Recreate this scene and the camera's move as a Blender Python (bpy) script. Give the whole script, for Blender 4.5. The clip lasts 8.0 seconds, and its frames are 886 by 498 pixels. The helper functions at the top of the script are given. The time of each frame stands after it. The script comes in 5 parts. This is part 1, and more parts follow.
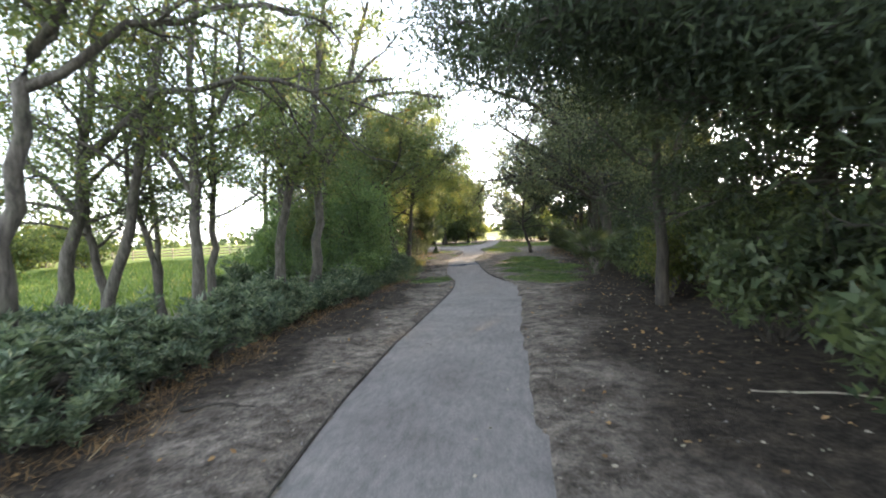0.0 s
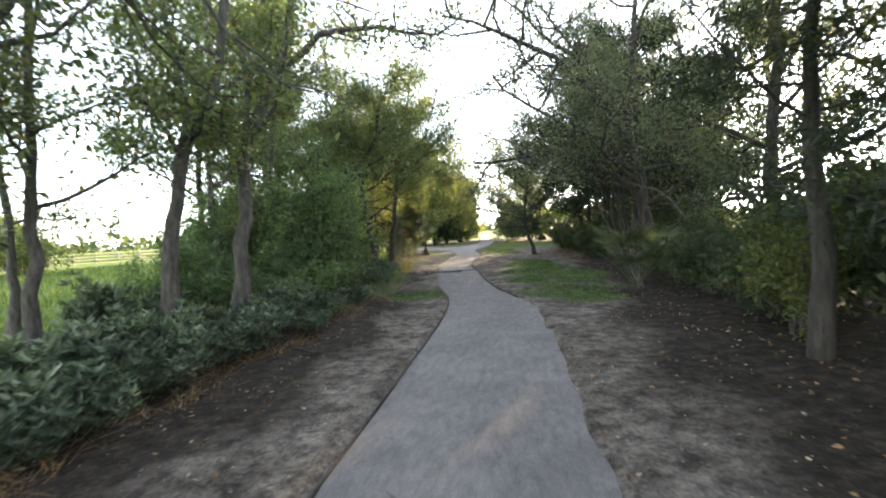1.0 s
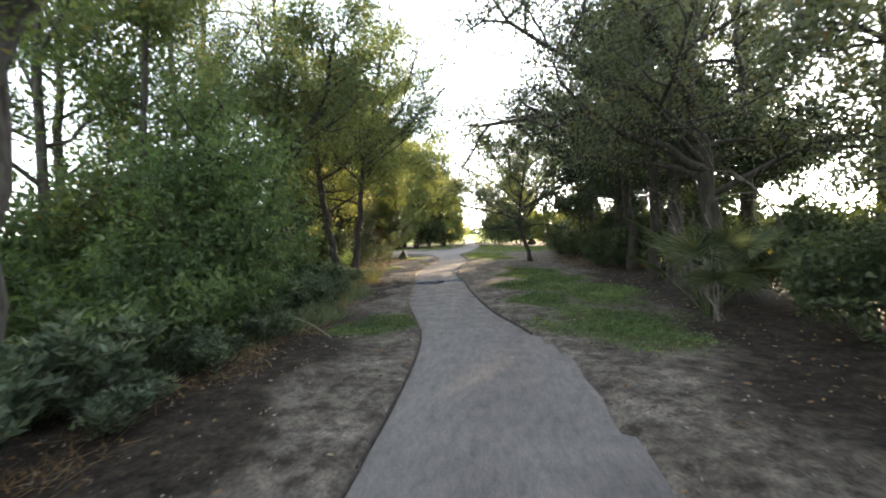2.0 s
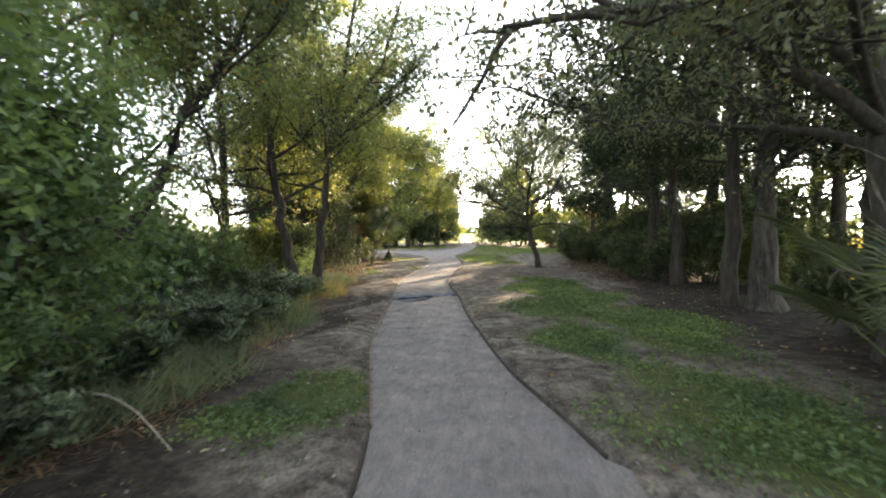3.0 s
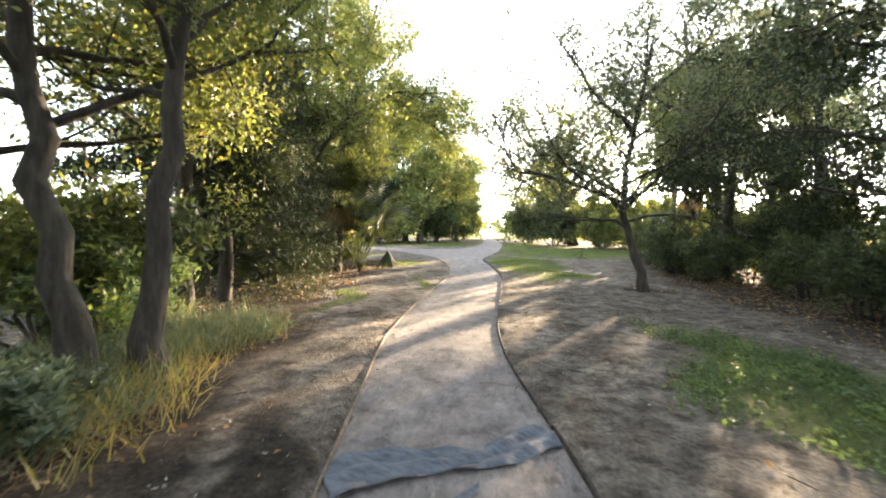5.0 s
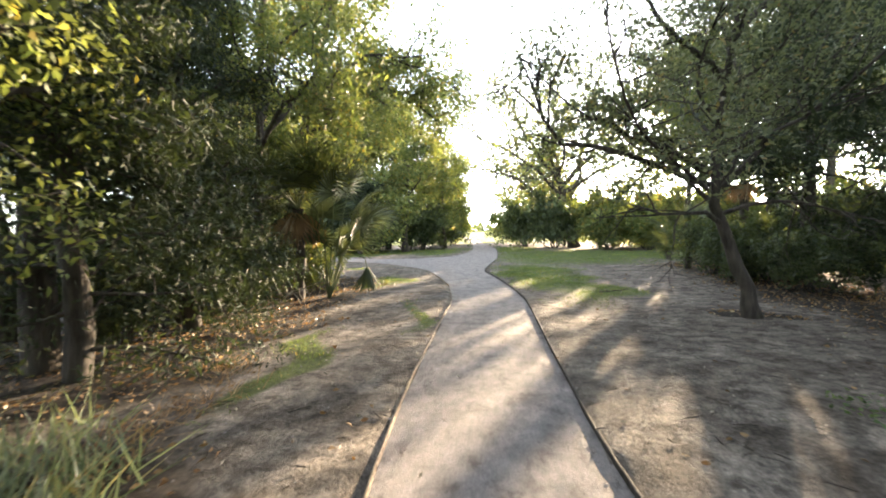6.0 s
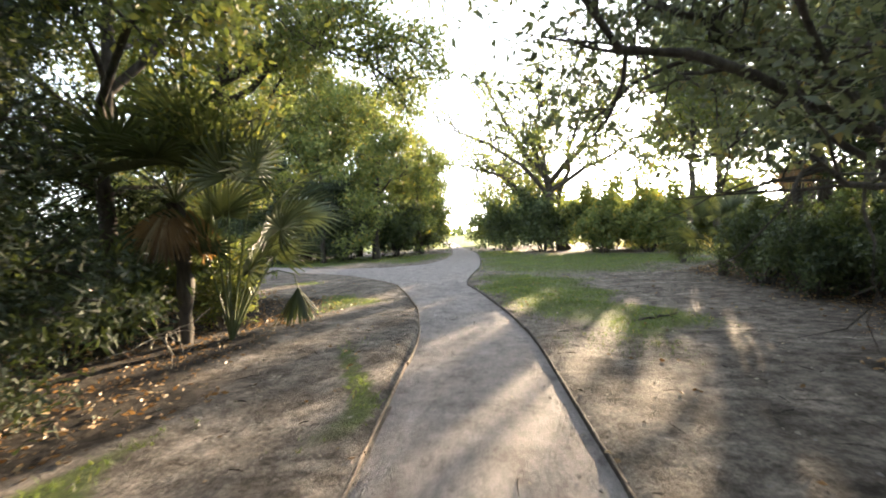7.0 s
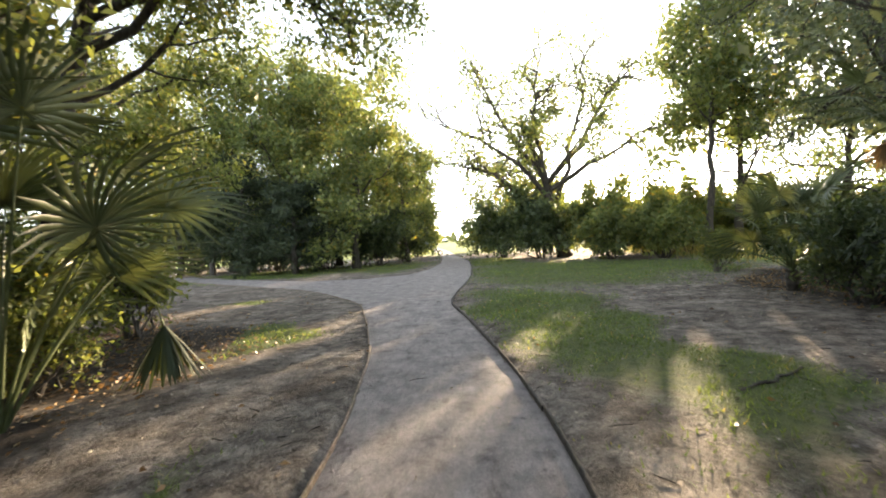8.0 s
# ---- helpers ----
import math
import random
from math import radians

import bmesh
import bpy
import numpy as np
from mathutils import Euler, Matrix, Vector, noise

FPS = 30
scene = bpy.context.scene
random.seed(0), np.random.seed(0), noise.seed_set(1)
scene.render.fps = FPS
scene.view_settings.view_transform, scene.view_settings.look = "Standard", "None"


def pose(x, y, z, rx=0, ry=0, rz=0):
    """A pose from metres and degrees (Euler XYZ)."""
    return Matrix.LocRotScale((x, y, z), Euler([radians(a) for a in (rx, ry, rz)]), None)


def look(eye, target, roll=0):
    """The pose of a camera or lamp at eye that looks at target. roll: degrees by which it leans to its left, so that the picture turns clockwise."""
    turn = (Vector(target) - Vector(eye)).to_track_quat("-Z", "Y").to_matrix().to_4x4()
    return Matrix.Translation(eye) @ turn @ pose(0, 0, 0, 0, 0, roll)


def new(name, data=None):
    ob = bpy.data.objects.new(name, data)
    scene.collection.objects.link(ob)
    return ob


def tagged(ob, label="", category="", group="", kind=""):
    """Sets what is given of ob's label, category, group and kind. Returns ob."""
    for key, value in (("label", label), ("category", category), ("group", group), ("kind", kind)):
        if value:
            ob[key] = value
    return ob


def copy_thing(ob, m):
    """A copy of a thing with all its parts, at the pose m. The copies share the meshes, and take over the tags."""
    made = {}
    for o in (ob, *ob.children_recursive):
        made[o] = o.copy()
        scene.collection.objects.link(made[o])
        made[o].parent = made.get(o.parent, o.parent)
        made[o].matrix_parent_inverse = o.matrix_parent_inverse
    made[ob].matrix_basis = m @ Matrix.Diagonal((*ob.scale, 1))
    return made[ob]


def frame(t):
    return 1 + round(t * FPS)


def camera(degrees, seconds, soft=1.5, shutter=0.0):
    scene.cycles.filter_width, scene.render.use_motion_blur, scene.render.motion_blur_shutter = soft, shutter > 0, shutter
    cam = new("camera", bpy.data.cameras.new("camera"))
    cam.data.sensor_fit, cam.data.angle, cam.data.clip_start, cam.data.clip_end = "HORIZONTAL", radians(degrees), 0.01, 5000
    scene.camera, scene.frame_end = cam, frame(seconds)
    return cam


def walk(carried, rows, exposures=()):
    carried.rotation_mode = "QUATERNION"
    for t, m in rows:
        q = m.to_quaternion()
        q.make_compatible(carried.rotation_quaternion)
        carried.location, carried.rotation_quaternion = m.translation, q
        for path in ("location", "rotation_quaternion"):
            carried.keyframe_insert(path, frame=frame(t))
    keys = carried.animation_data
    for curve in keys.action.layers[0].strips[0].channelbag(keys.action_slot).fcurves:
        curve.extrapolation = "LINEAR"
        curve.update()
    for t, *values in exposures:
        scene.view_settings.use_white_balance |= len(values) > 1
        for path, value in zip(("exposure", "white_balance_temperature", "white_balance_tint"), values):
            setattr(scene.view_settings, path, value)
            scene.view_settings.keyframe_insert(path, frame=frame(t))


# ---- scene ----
cam = camera(88.0, 8.0, soft=1.9, shutter=0.2)
PATH = [
    (0, (3.145, 3.399, 1.963), (2.785, 5.365, 1.888), -2.8),
    (0.5, (2.68, 5.721, 1.973), (2.331, 7.688, 1.895), -2.9),
    (1, (2.376, 7.986, 1.95), (2.053, 9.958, 1.87), -3.1),
    (1.5, (2.202, 10.381, 1.875), (1.903, 12.358, 1.801), -3.2),
    (1.7, (2.06, 11.367, 1.835), (1.782, 13.347, 1.766), -2.8),
    (2.8, (1.49, 16.074, 1.762), (1.268, 18.06, 1.691), -0.9),
    (3, (1.478, 17.014, 1.781), (1.247, 18.999, 1.705), -0.7),
    (3.5, (1.361, 19.243, 1.791), (1.105, 21.224, 1.704), -0.4),
    (4, (1.014, 21.552, 1.777), (0.721, 23.529, 1.683), 0.1),
    (4.5, (0.556, 23.833, 1.742), (0.265, 25.809, 1.639), 0.7),
    (4.7, (0.342, 24.744, 1.74), (0.044, 26.719, 1.631), 1.1),
    (5.8, (-0.996, 29.299, 1.722), (-1.234, 31.284, 1.648), -1.4),
    (6, (-1.081, 30.149, 1.747), (-1.298, 32.136, 1.666), -1.6),
    (6.5, (-1.327, 32.227, 1.688), (-1.489, 34.219, 1.616), -2.5),
    (7, (-1.194, 34.171, 1.68), (-1.324, 36.166, 1.615), -2.7),
    (7.5, (-1.082, 36.097, 1.596), (-1.187, 38.093, 1.55), -3.2),
    (8, (-0.987, 37.746, 1.595), (-1.089, 39.743, 1.558), -3.2),
]
walk(cam, [(t, look(eye, target, roll)) for t, eye, target, roll in PATH], exposures=[(0, 3.0, 5950, 10), (0.7, 3.1, 5950, 10), (1.5, 2.95, 6000, 10), (3, 3.2, 6300, 10), (4.5, 3.6, 6350, 10), (6.0, 3.4, 6100, 10), (7, 3.1, 6100, 10), (8, 2.88, 6250, 10)])

# ---- light ----
SUN_AZ, SUN_EL = radians(24.2), radians(9.0)
world = bpy.data.worlds.new("sky")
scene.world = world
world.use_nodes = True
wn, wl = world.node_tree.nodes, world.node_tree.links
sky = wn.new("ShaderNodeTexSky")
sky.sky_type, sky.sun_disc = "NISHITA", False
sky.sun_elevation, sky.sun_rotation = SUN_EL, SUN_AZ
sky.air_density, sky.dust_density, sky.ozone_density = 1.0, 0.5, 1.0
haze = wn.new("ShaderNodeHueSaturation")
haze.inputs["Saturation"].default_value = 0.3
wl.new(sky.outputs[0], haze.inputs["Color"])
wl.new(haze.outputs[0], wn["Background"].inputs[0])
wn["Background"].inputs[1].default_value = 0.15
lamp = bpy.data.lights.new("sun", "SUN")
lamp.energy, lamp.angle, lamp.color = 5.0, radians(0.6), (1.0, 0.74, 0.46)
sun = new("sun", lamp)
sun.matrix_world = look((0, 0, 0), (-math.sin(SUN_AZ) * math.cos(SUN_EL), -math.cos(SUN_AZ) * math.cos(SUN_EL), -math.sin(SUN_EL)))


# ---- materials ----
def material(name, rough=0.9):
    m = bpy.data.materials.new(name)
    m.use_nodes = True
    nodes, links = m.node_tree.nodes, m.node_tree.links
    bsdf = nodes["Principled BSDF"]
    bsdf.inputs["Roughness"].default_value = rough
    return m, nodes, links, bsdf


def add_noise(nodes, links, scale, detail=6.0, rough=0.6, stretch=None):
    co = nodes.new("ShaderNodeTexCoord")
    n = nodes.new("ShaderNodeTexNoise")
    n.inputs["Scale"].default_value, n.inputs["Detail"].default_value, n.inputs["Roughness"].default_value = scale, detail, rough
    if stretch:
        mp = nodes.new("ShaderNodeMapping")
        mp.inputs["Scale"].default_value = stretch
        links.new(co.outputs["Object"], mp.inputs[0])
        links.new(mp.outputs[0], n.inputs["Vector"])
    else:
        links.new(co.outputs["Object"], n.inputs["Vector"])
    return n.outputs["Fac"]


def ramp(nodes, links, fac, stops):
    r = nodes.new("ShaderNodeValToRGB")
    el = r.color_ramp.elements
    while len(el) < len(stops):
        el.new(0.5)
    for e, (p, c) in zip(el, stops):
        e.position, e.color = p, (*c, 1)
    links.new(fac, r.inputs[0])
    return r.outputs[0]


def blend(nodes, links, fac, a, b, mode="MIX"):
    n = nodes.new("ShaderNodeMix")
    n.data_type, n.blend_type = "RGBA", mode
    for sock, v in ((n.inputs[0], fac), (n.inputs[6], a), (n.inputs[7], b)):
        if isinstance(v, (int, float)):
            sock.default_value = v
        elif isinstance(v, tuple):
            sock.default_value = (*v, 1)
        else:
            links.new(v, sock)
    return n.outputs[2]


def add_bump(nodes, links, bsdf, fac, strength, distance):
    b = nodes.new("ShaderNodeBump")
    b.inputs["Strength"].default_value, b.inputs["Distance"].default_value = strength, distance
    links.new(fac, b.inputs["Height"])
    links.new(b.outputs[0], bsdf.inputs["Normal"])


def leaf_material(name, dark, light, odd=None, trans=0.4, glow=None, rough=0.5):
    """A leaf: gloss on top, light coming through from behind; colours differ from leaf to leaf and clump to clump."""
    m, nodes, links, bsdf = material(name, rough)
    geo = nodes.new("ShaderNodeNewGeometry")
    stops = [(0.0, dark), (0.75, light)]
    if odd:
        stops += [(0.93, light), (0.97, odd)]
    col = ramp(nodes, links, geo.outputs["Random Per Island"], stops)
    big = ramp(nodes, links, add_noise(nodes, links, 0.9, 3), [(0.35, (0.62, 0.66, 0.66)), (0.65, (1.25, 1.2, 1.0))])
    col = blend(nodes, links, 1.0, col, big, "MULTIPLY")
    links.new(col, bsdf.inputs["Base Color"])
    bsdf.inputs["Specular IOR Level"].default_value = 0.35
    tr = nodes.new("ShaderNodeBsdfTranslucent")
    warm = blend(nodes, links, 1.0, col, glow or (2.0, 1.9, 0.95), "MULTIPLY")
    links.new(warm, tr.inputs[0])
    mx = nodes.new("ShaderNodeMixShader")
    mx.inputs[0].default_value = trans
    links.new(bsdf.outputs[0], mx.inputs[1])
    links.new(tr.outputs[0], mx.inputs[2])
    links.new(mx.outputs[0], nodes["Material Output"].inputs[0])
    return m


def bark_material(name, dark, light, grain=14.0):
    m, nodes, links, bsdf = material(name, 0.95)
    f = add_noise(nodes, links, grain, 8, 0.65, (1, 1, 0.22))
    g = add_noise(nodes, links, 2.2, 4)
    col = ramp(nodes, links, f, [(0.35, dark), (0.65, light)])
    moss = ramp(nodes, links, g, [(0.45, (1.0, 1.0, 1.0)), (0.7, (0.72, 0.8, 0.68))])
    links.new(blend(nodes, links, 1.0, col, moss, "MULTIPLY"), bsdf.inputs["Base Color"])
    add_bump(nodes, links, bsdf, f, 0.9, 0.03)
    return m


OAK = leaf_material("oak_leaf", (0.07, 0.095, 0.052), (0.145, 0.178, 0.095), (0.2, 0.16, 0.06), 0.45)
GREY_OAK = leaf_material("grey_oak_leaf", (0.065, 0.08, 0.06), (0.14, 0.16, 0.118), (0.17, 0.14, 0.08), 0.4)
LIGHT = leaf_material("light_leaf", (0.085, 0.115, 0.042), (0.175, 0.2, 0.075), (0.24, 0.2, 0.05), 0.45, (1.55, 1.5, 0.85))
CEDAR = leaf_material("cedar_needles", (0.016, 0.026, 0.016), (0.042, 0.058, 0.03), None, 0.2, None, 0.7)
SHRUB = leaf_material("shrub_leaf", (0.05, 0.08, 0.056), (0.2, 0.25, 0.18), (0.36, 0.38, 0.3), 0.35, (1.3, 1.3, 0.9), 0.33)
GREEN = leaf_material("green_bush_leaf", (0.06, 0.105, 0.055), (0.14, 0.2, 0.1), None, 0.42)
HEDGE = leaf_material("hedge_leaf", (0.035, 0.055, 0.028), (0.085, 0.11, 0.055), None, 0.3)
PALM = leaf_material("palm_leaf", (0.045, 0.065, 0.03), (0.115, 0.14, 0.068), None, 0.22, (1.3, 1.25, 0.8), 0.45)
DRY = leaf_material("dry_leaf", (0.15, 0.09, 0.045), (0.32, 0.21, 0.11), (0.5, 0.42, 0.3), 0.2, (1.3, 1.1, 0.7))
GRASS = leaf_material("grass_blade", (0.06, 0.10, 0.03), (0.14, 0.19, 0.06), (0.3, 0.26, 0.12), 0.45)
WEED = leaf_material("bank_weed", (0.09, 0.12, 0.08), (0.19, 0.23, 0.155), (0.26, 0.23, 0.14), 0.4, (1.4, 1.4, 0.95))
STRAW = leaf_material("straw_grass", (0.16, 0.14, 0.06), (0.34, 0.29, 0.13), (0.12, 0.17, 0.05), 0.4)
BARK = bark_material("grey_bark", (0.045, 0.038, 0.032), (0.15, 0.132, 0.112))
DARK_BARK = bark_material("dark_bark", (0.024, 0.02, 0.016), (0.08, 0.067, 0.055), 10.0)
DEAD = bark_material("dead_twig_wood", (0.08, 0.07, 0.058), (0.24, 0.21, 0.175), 18.0)
PALE = bark_material("weathered_wood", (0.22, 0.19, 0.15), (0.5, 0.45, 0.37), 18.0)


def ground_material():
    m, nodes, links, bsdf = material("sandy_ground", 0.95)
    f = add_noise(nodes, links, 1.3, 8, 0.65)
    fine = add_noise(nodes, links, 28.0, 6, 0.7)
    mid = add_noise(nodes, links, 4.5, 7, 0.72)
    dirt = ramp(nodes, links, f, [(0.32, (0.076, 0.064, 0.053)), (0.5, (0.152, 0.133, 0.114)), (0.66, (0.25, 0.222, 0.194))])
    dirt = blend(nodes, links, 0.85, dirt, ramp(nodes, links, mid, [(0.38, (0.34, 0.33, 0.31)), (0.49, (0.9, 0.9, 0.9)), (0.62, (1.5, 1.48, 1.45))]), "MULTIPLY")
    dirt = blend(nodes, links, 0.9, dirt, ramp(nodes, links, fine, [(0.33, (0.45, 0.45, 0.45)), (0.67, (1.5, 1.47, 1.43))]), "MULTIPLY")
    far = ramp(nodes, links, add_noise(nodes, links, 0.35, 8, 0.7), [(0.3, (0.10, 0.15, 0.03)), (0.7, (0.23, 0.27, 0.06))])
    turf = ramp(nodes, links, add_noise(nodes, links, 9.0, 6, 0.7), [(0.3, (0.045, 0.06, 0.025)), (0.65, (0.11, 0.13, 0.045))])
    # humus and rotting leaves, darkened further to carry the shade under the trees
    rot_shade = ramp(nodes, links, add_noise(nodes, links, 22.0, 6, 0.7), [(0.3, (0.018, 0.015, 0.012)), (0.7, (0.066, 0.054, 0.043))])
    rot_shade = blend(nodes, links, 0.8, rot_shade, ramp(nodes, links, mid, [(0.38, (0.4, 0.4, 0.4)), (0.5, (1.0, 1.0, 1.0)), (0.62, (1.9, 1.85, 1.75))]), "MULTIPLY")

    def region(name, sharp):
        a = nodes.new("ShaderNodeAttribute")
        a.attribute_name = name
        s = nodes.new("ShaderNodeMath")
        s.operation = "MULTIPLY_ADD"
        links.new(f, s.inputs[0])
        s.inputs[1].default_value = 0.9
        links.new(a.outputs["Fac"], s.inputs[2])
        r = nodes.new("ShaderNodeMapRange")
        r.inputs[1].default_value, r.inputs[2].default_value = 0.95 - sharp, 0.95 + sharp
        links.new(s.outputs[0], r.inputs[0])
        return r.outputs[0]

    col = blend(nodes, links, region("litter", 0.2), dirt, rot_shade)
    col = blend(nodes, links, region("turf", 0.2), col, turf)
    col = blend(nodes, links, region("meadow", 0.3), col, far)
    links.new(col, bsdf.inputs["Base Color"])
    bsdf.inputs["Specular IOR Level"].default_value = 0.15
    both = blend(nodes, links, 0.35, mid, fine)
    add_bump(nodes, links, bsdf, both, 1.0, 0.09)
    return m


def path_material():
    m, nodes, links, bsdf = material("path_gravel", 0.92)
    f = add_noise(nodes, links, 0.8, 7, 0.6)
    fine = add_noise(nodes, links, 60.0, 5, 0.75)
    mid = add_noise(nodes, links, 7.0, 6, 0.7, (1.6, 0.5, 1))
    col = ramp(nodes, links, f, [(0.3, (0.17, 0.153, 0.146)), (0.52, (0.225, 0.206, 0.198)), (0.75, (0.275, 0.25, 0.235))])
    co = nodes.new("ShaderNodeTexCoord")
    xyz = nodes.new("ShaderNodeSeparateXYZ")
    links.new(co.outputs["Object"], xyz.inputs[0])
    reach = nodes.new("ShaderNodeMapRange")
    reach.inputs[1].default_value, reach.inputs[2].default_value = 17.0, 27.0
    links.new(xyz.outputs["Y"], reach.inputs[0])
    earth = ramp(nodes, links, add_noise(nodes, links, 2.6, 8, 0.7), [(0.36, (0.125, 0.106, 0.1)), (0.46, (0.22, 0.194, 0.186)), (0.56, (0.26, 0.23, 0.218)), (0.68, (0.35, 0.308, 0.286))])
    scuff = add_noise(nodes, links, 3.4, 9, 0.75, (1.5, 0.6, 1))
    earth = blend(nodes, links, 0.85, earth, ramp(nodes, links, scuff, [(0.36, (0.5, 0.47, 0.47)), (0.45, (0.97, 0.96, 0.96)), (0.58, (1.0, 1.0, 1.0)), (0.68, (1.28, 1.26, 1.24))]), "MULTIPLY")
    col = blend(nodes, links, reach.outputs[0], col, earth)
    col = blend(nodes, links, 0.75, col, ramp(nodes, links, fine, [(0.3, (0.5, 0.5, 0.5)), (0.7, (1.4, 1.4, 1.4))]), "MULTIPLY")
    col = blend(nodes, links, 0.9, col, ramp(nodes, links, mid, [(0.3, (0.6, 0.64, 0.62)), (0.55, (1.0, 1.0, 1.0)), (0.75, (1.16, 1.14, 1.12))]), "MULTIPLY")
    links.new(col, bsdf.inputs["Base Color"])
    add_bump(nodes, links, bsdf, blend(nodes, links, 0.5, blend(nodes, links, 0.5, mid, scuff), fine), 0.85, 0.035)
    return m


GROUND, GRAVEL = ground_material(), path_material()


def cloth_material():
    m, nodes, links, bsdf = material("ground_fabric", 0.7)
    f = add_noise(nodes, links, 9.0, 6, 0.7, (1, 4, 1))
    links.new(ramp(nodes, links, f, [(0.3, (0.035, 0.042, 0.055)), (0.7, (0.15, 0.17, 0.205))]), bsdf.inputs["Base Color"])
    add_bump(nodes, links, bsdf, f, 0.6, 0.02)
    return m


FABRIC = cloth_material()


# ---- geometry helpers ----
def mesh_of(name, verts, faces, mat, smooth=False):
    """A mesh from an array of places and an array of faces that all have the same number of corners."""
    verts, faces = np.asarray(verts, np.float32), np.asarray(faces, np.int32)
    me = bpy.data.meshes.new(name)
    k = faces.shape[1]
    me.vertices.add(len(verts))
    me.vertices.foreach_set("co", verts.ravel())
    me.loops.add(faces.size)
    me.loops.foreach_set("vertex_index", faces.ravel())
    me.polygons.add(len(faces))
    me.polygons.foreach_set("loop_start", np.arange(0, faces.size, k, dtype=np.int32))
    if smooth:
        me.polygons.foreach_set("use_smooth", np.ones(len(faces), bool))
    me.materials.append(mat)
    me.update(calc_edges=True)
    return me


def part(name, geo, mat, parent, label="", smooth=False):
    ob = new(name, mesh_of(name, geo[0], geo[1], mat, smooth))
    ob.parent = parent
    if label:
        tagged(ob, label)
    return ob


def join(geos):
    vs, fs, n = [], [], 0
    for v, f in geos:
        vs.append(v)
        fs.append(f + n)
        n += len(v)
    return np.concatenate(vs), np.concatenate(fs)


def tube(points, radii, sides=6, rough=0.0, rng=None):
    """A tapered tube along points, closed at its tip by its taper."""
    p = np.asarray(points, float)
    d = np.gradient(p, axis=0)
    d /= np.linalg.norm(d, axis=1)[:, None] + 1e-9
    up = np.where(np.abs(d[:, 2:3]) > 0.9, np.array([[1.0, 0, 0]]), np.array([[0, 0, 1.0]]))
    a = np.cross(d, up)
    a /= np.linalg.norm(a, axis=1)[:, None] + 1e-9
    b = np.cross(d, a)
    ang = np.linspace(0, 2 * np.pi, sides, endpoint=False)
    r = np.asarray(radii, float)[:, None, None] * np.ones((1, sides, 1))
    if rough and rng is not None:
        r = r * (1 + rough * rng.uniform(-1, 1, (len(p), sides, 1)))
    v = p[:, None] + r * (np.cos(ang)[None, :, None] * a[:, None] + np.sin(ang)[None, :, None] * b[:, None])
    i = np.arange(len(p) - 1)[:, None] * sides
    j = np.arange(sides)[None]
    k = (j + 1) % sides
    f = np.stack([i + j, i + k, i + sides + k, i + sides + j], -1).reshape(-1, 4)
    return v.reshape(-1, 3), f


def leaves(points, rng, length=0.1, width=0.45, lift=0.0, spread=1.0, along=None, narrow=False):
    """One folded leaf at each point, turned at random (or along the given ways)."""
    n = len(points)
    d = rng.normal(size=(n, 3)) * (1, 1, spread)
    d[:, 2] += lift
    if along is not None:
        d = d * 0.35 + along
    d /= np.linalg.norm(d, axis=1)[:, None] + 1e-9
    q = rng.normal(size=(n, 3))
    s = np.cross(d, q)
    s /= np.linalg.norm(s, axis=1)[:, None] + 1e-9
    nn = np.cross(s, d)
    L = length * rng.uniform(0.6, 1.3, (n, 1))
    w = L * width * 0.5
    if narrow:
        v = np.stack([points - s * w, points + s * w, points + d * L + nn * L * 0.1], 1)
        return v.reshape(-1, 3), np.arange(n * 3).reshape(n, 3)
    v = np.stack([points, points + d * L * 0.45 + s * w + nn * w * 0.35, points + d * L - nn * L * 0.12, points + d * L * 0.45 - s * w + nn * w * 0.35], 1)
    f = np.arange(n * 4).reshape(n, 4)
    return v.reshape(-1, 3), f


def unit(v):
    return v / (np.linalg.norm(v) + 1e-9)


def bent(rng, start, way, length, n=6, wobble=0.25, rise=0.0):
    pts, d = [np.array(start, float)], unit(np.array(way, float))
    for _ in range(n - 1):
        d = unit(d + rng.normal(size=3) * wobble + (0, 0, rise))
        pts.append(pts[-1] + d * length / (n - 1))
    return np.array(pts)


def sample(points, f):
    p = np.asarray(points, float)
    x = f * (len(p) - 1)
    i = min(int(x), len(p) - 2)
    return p[i] + (p[i + 1] - p[i]) * (x - i), unit(p[i + 1] - p[i])


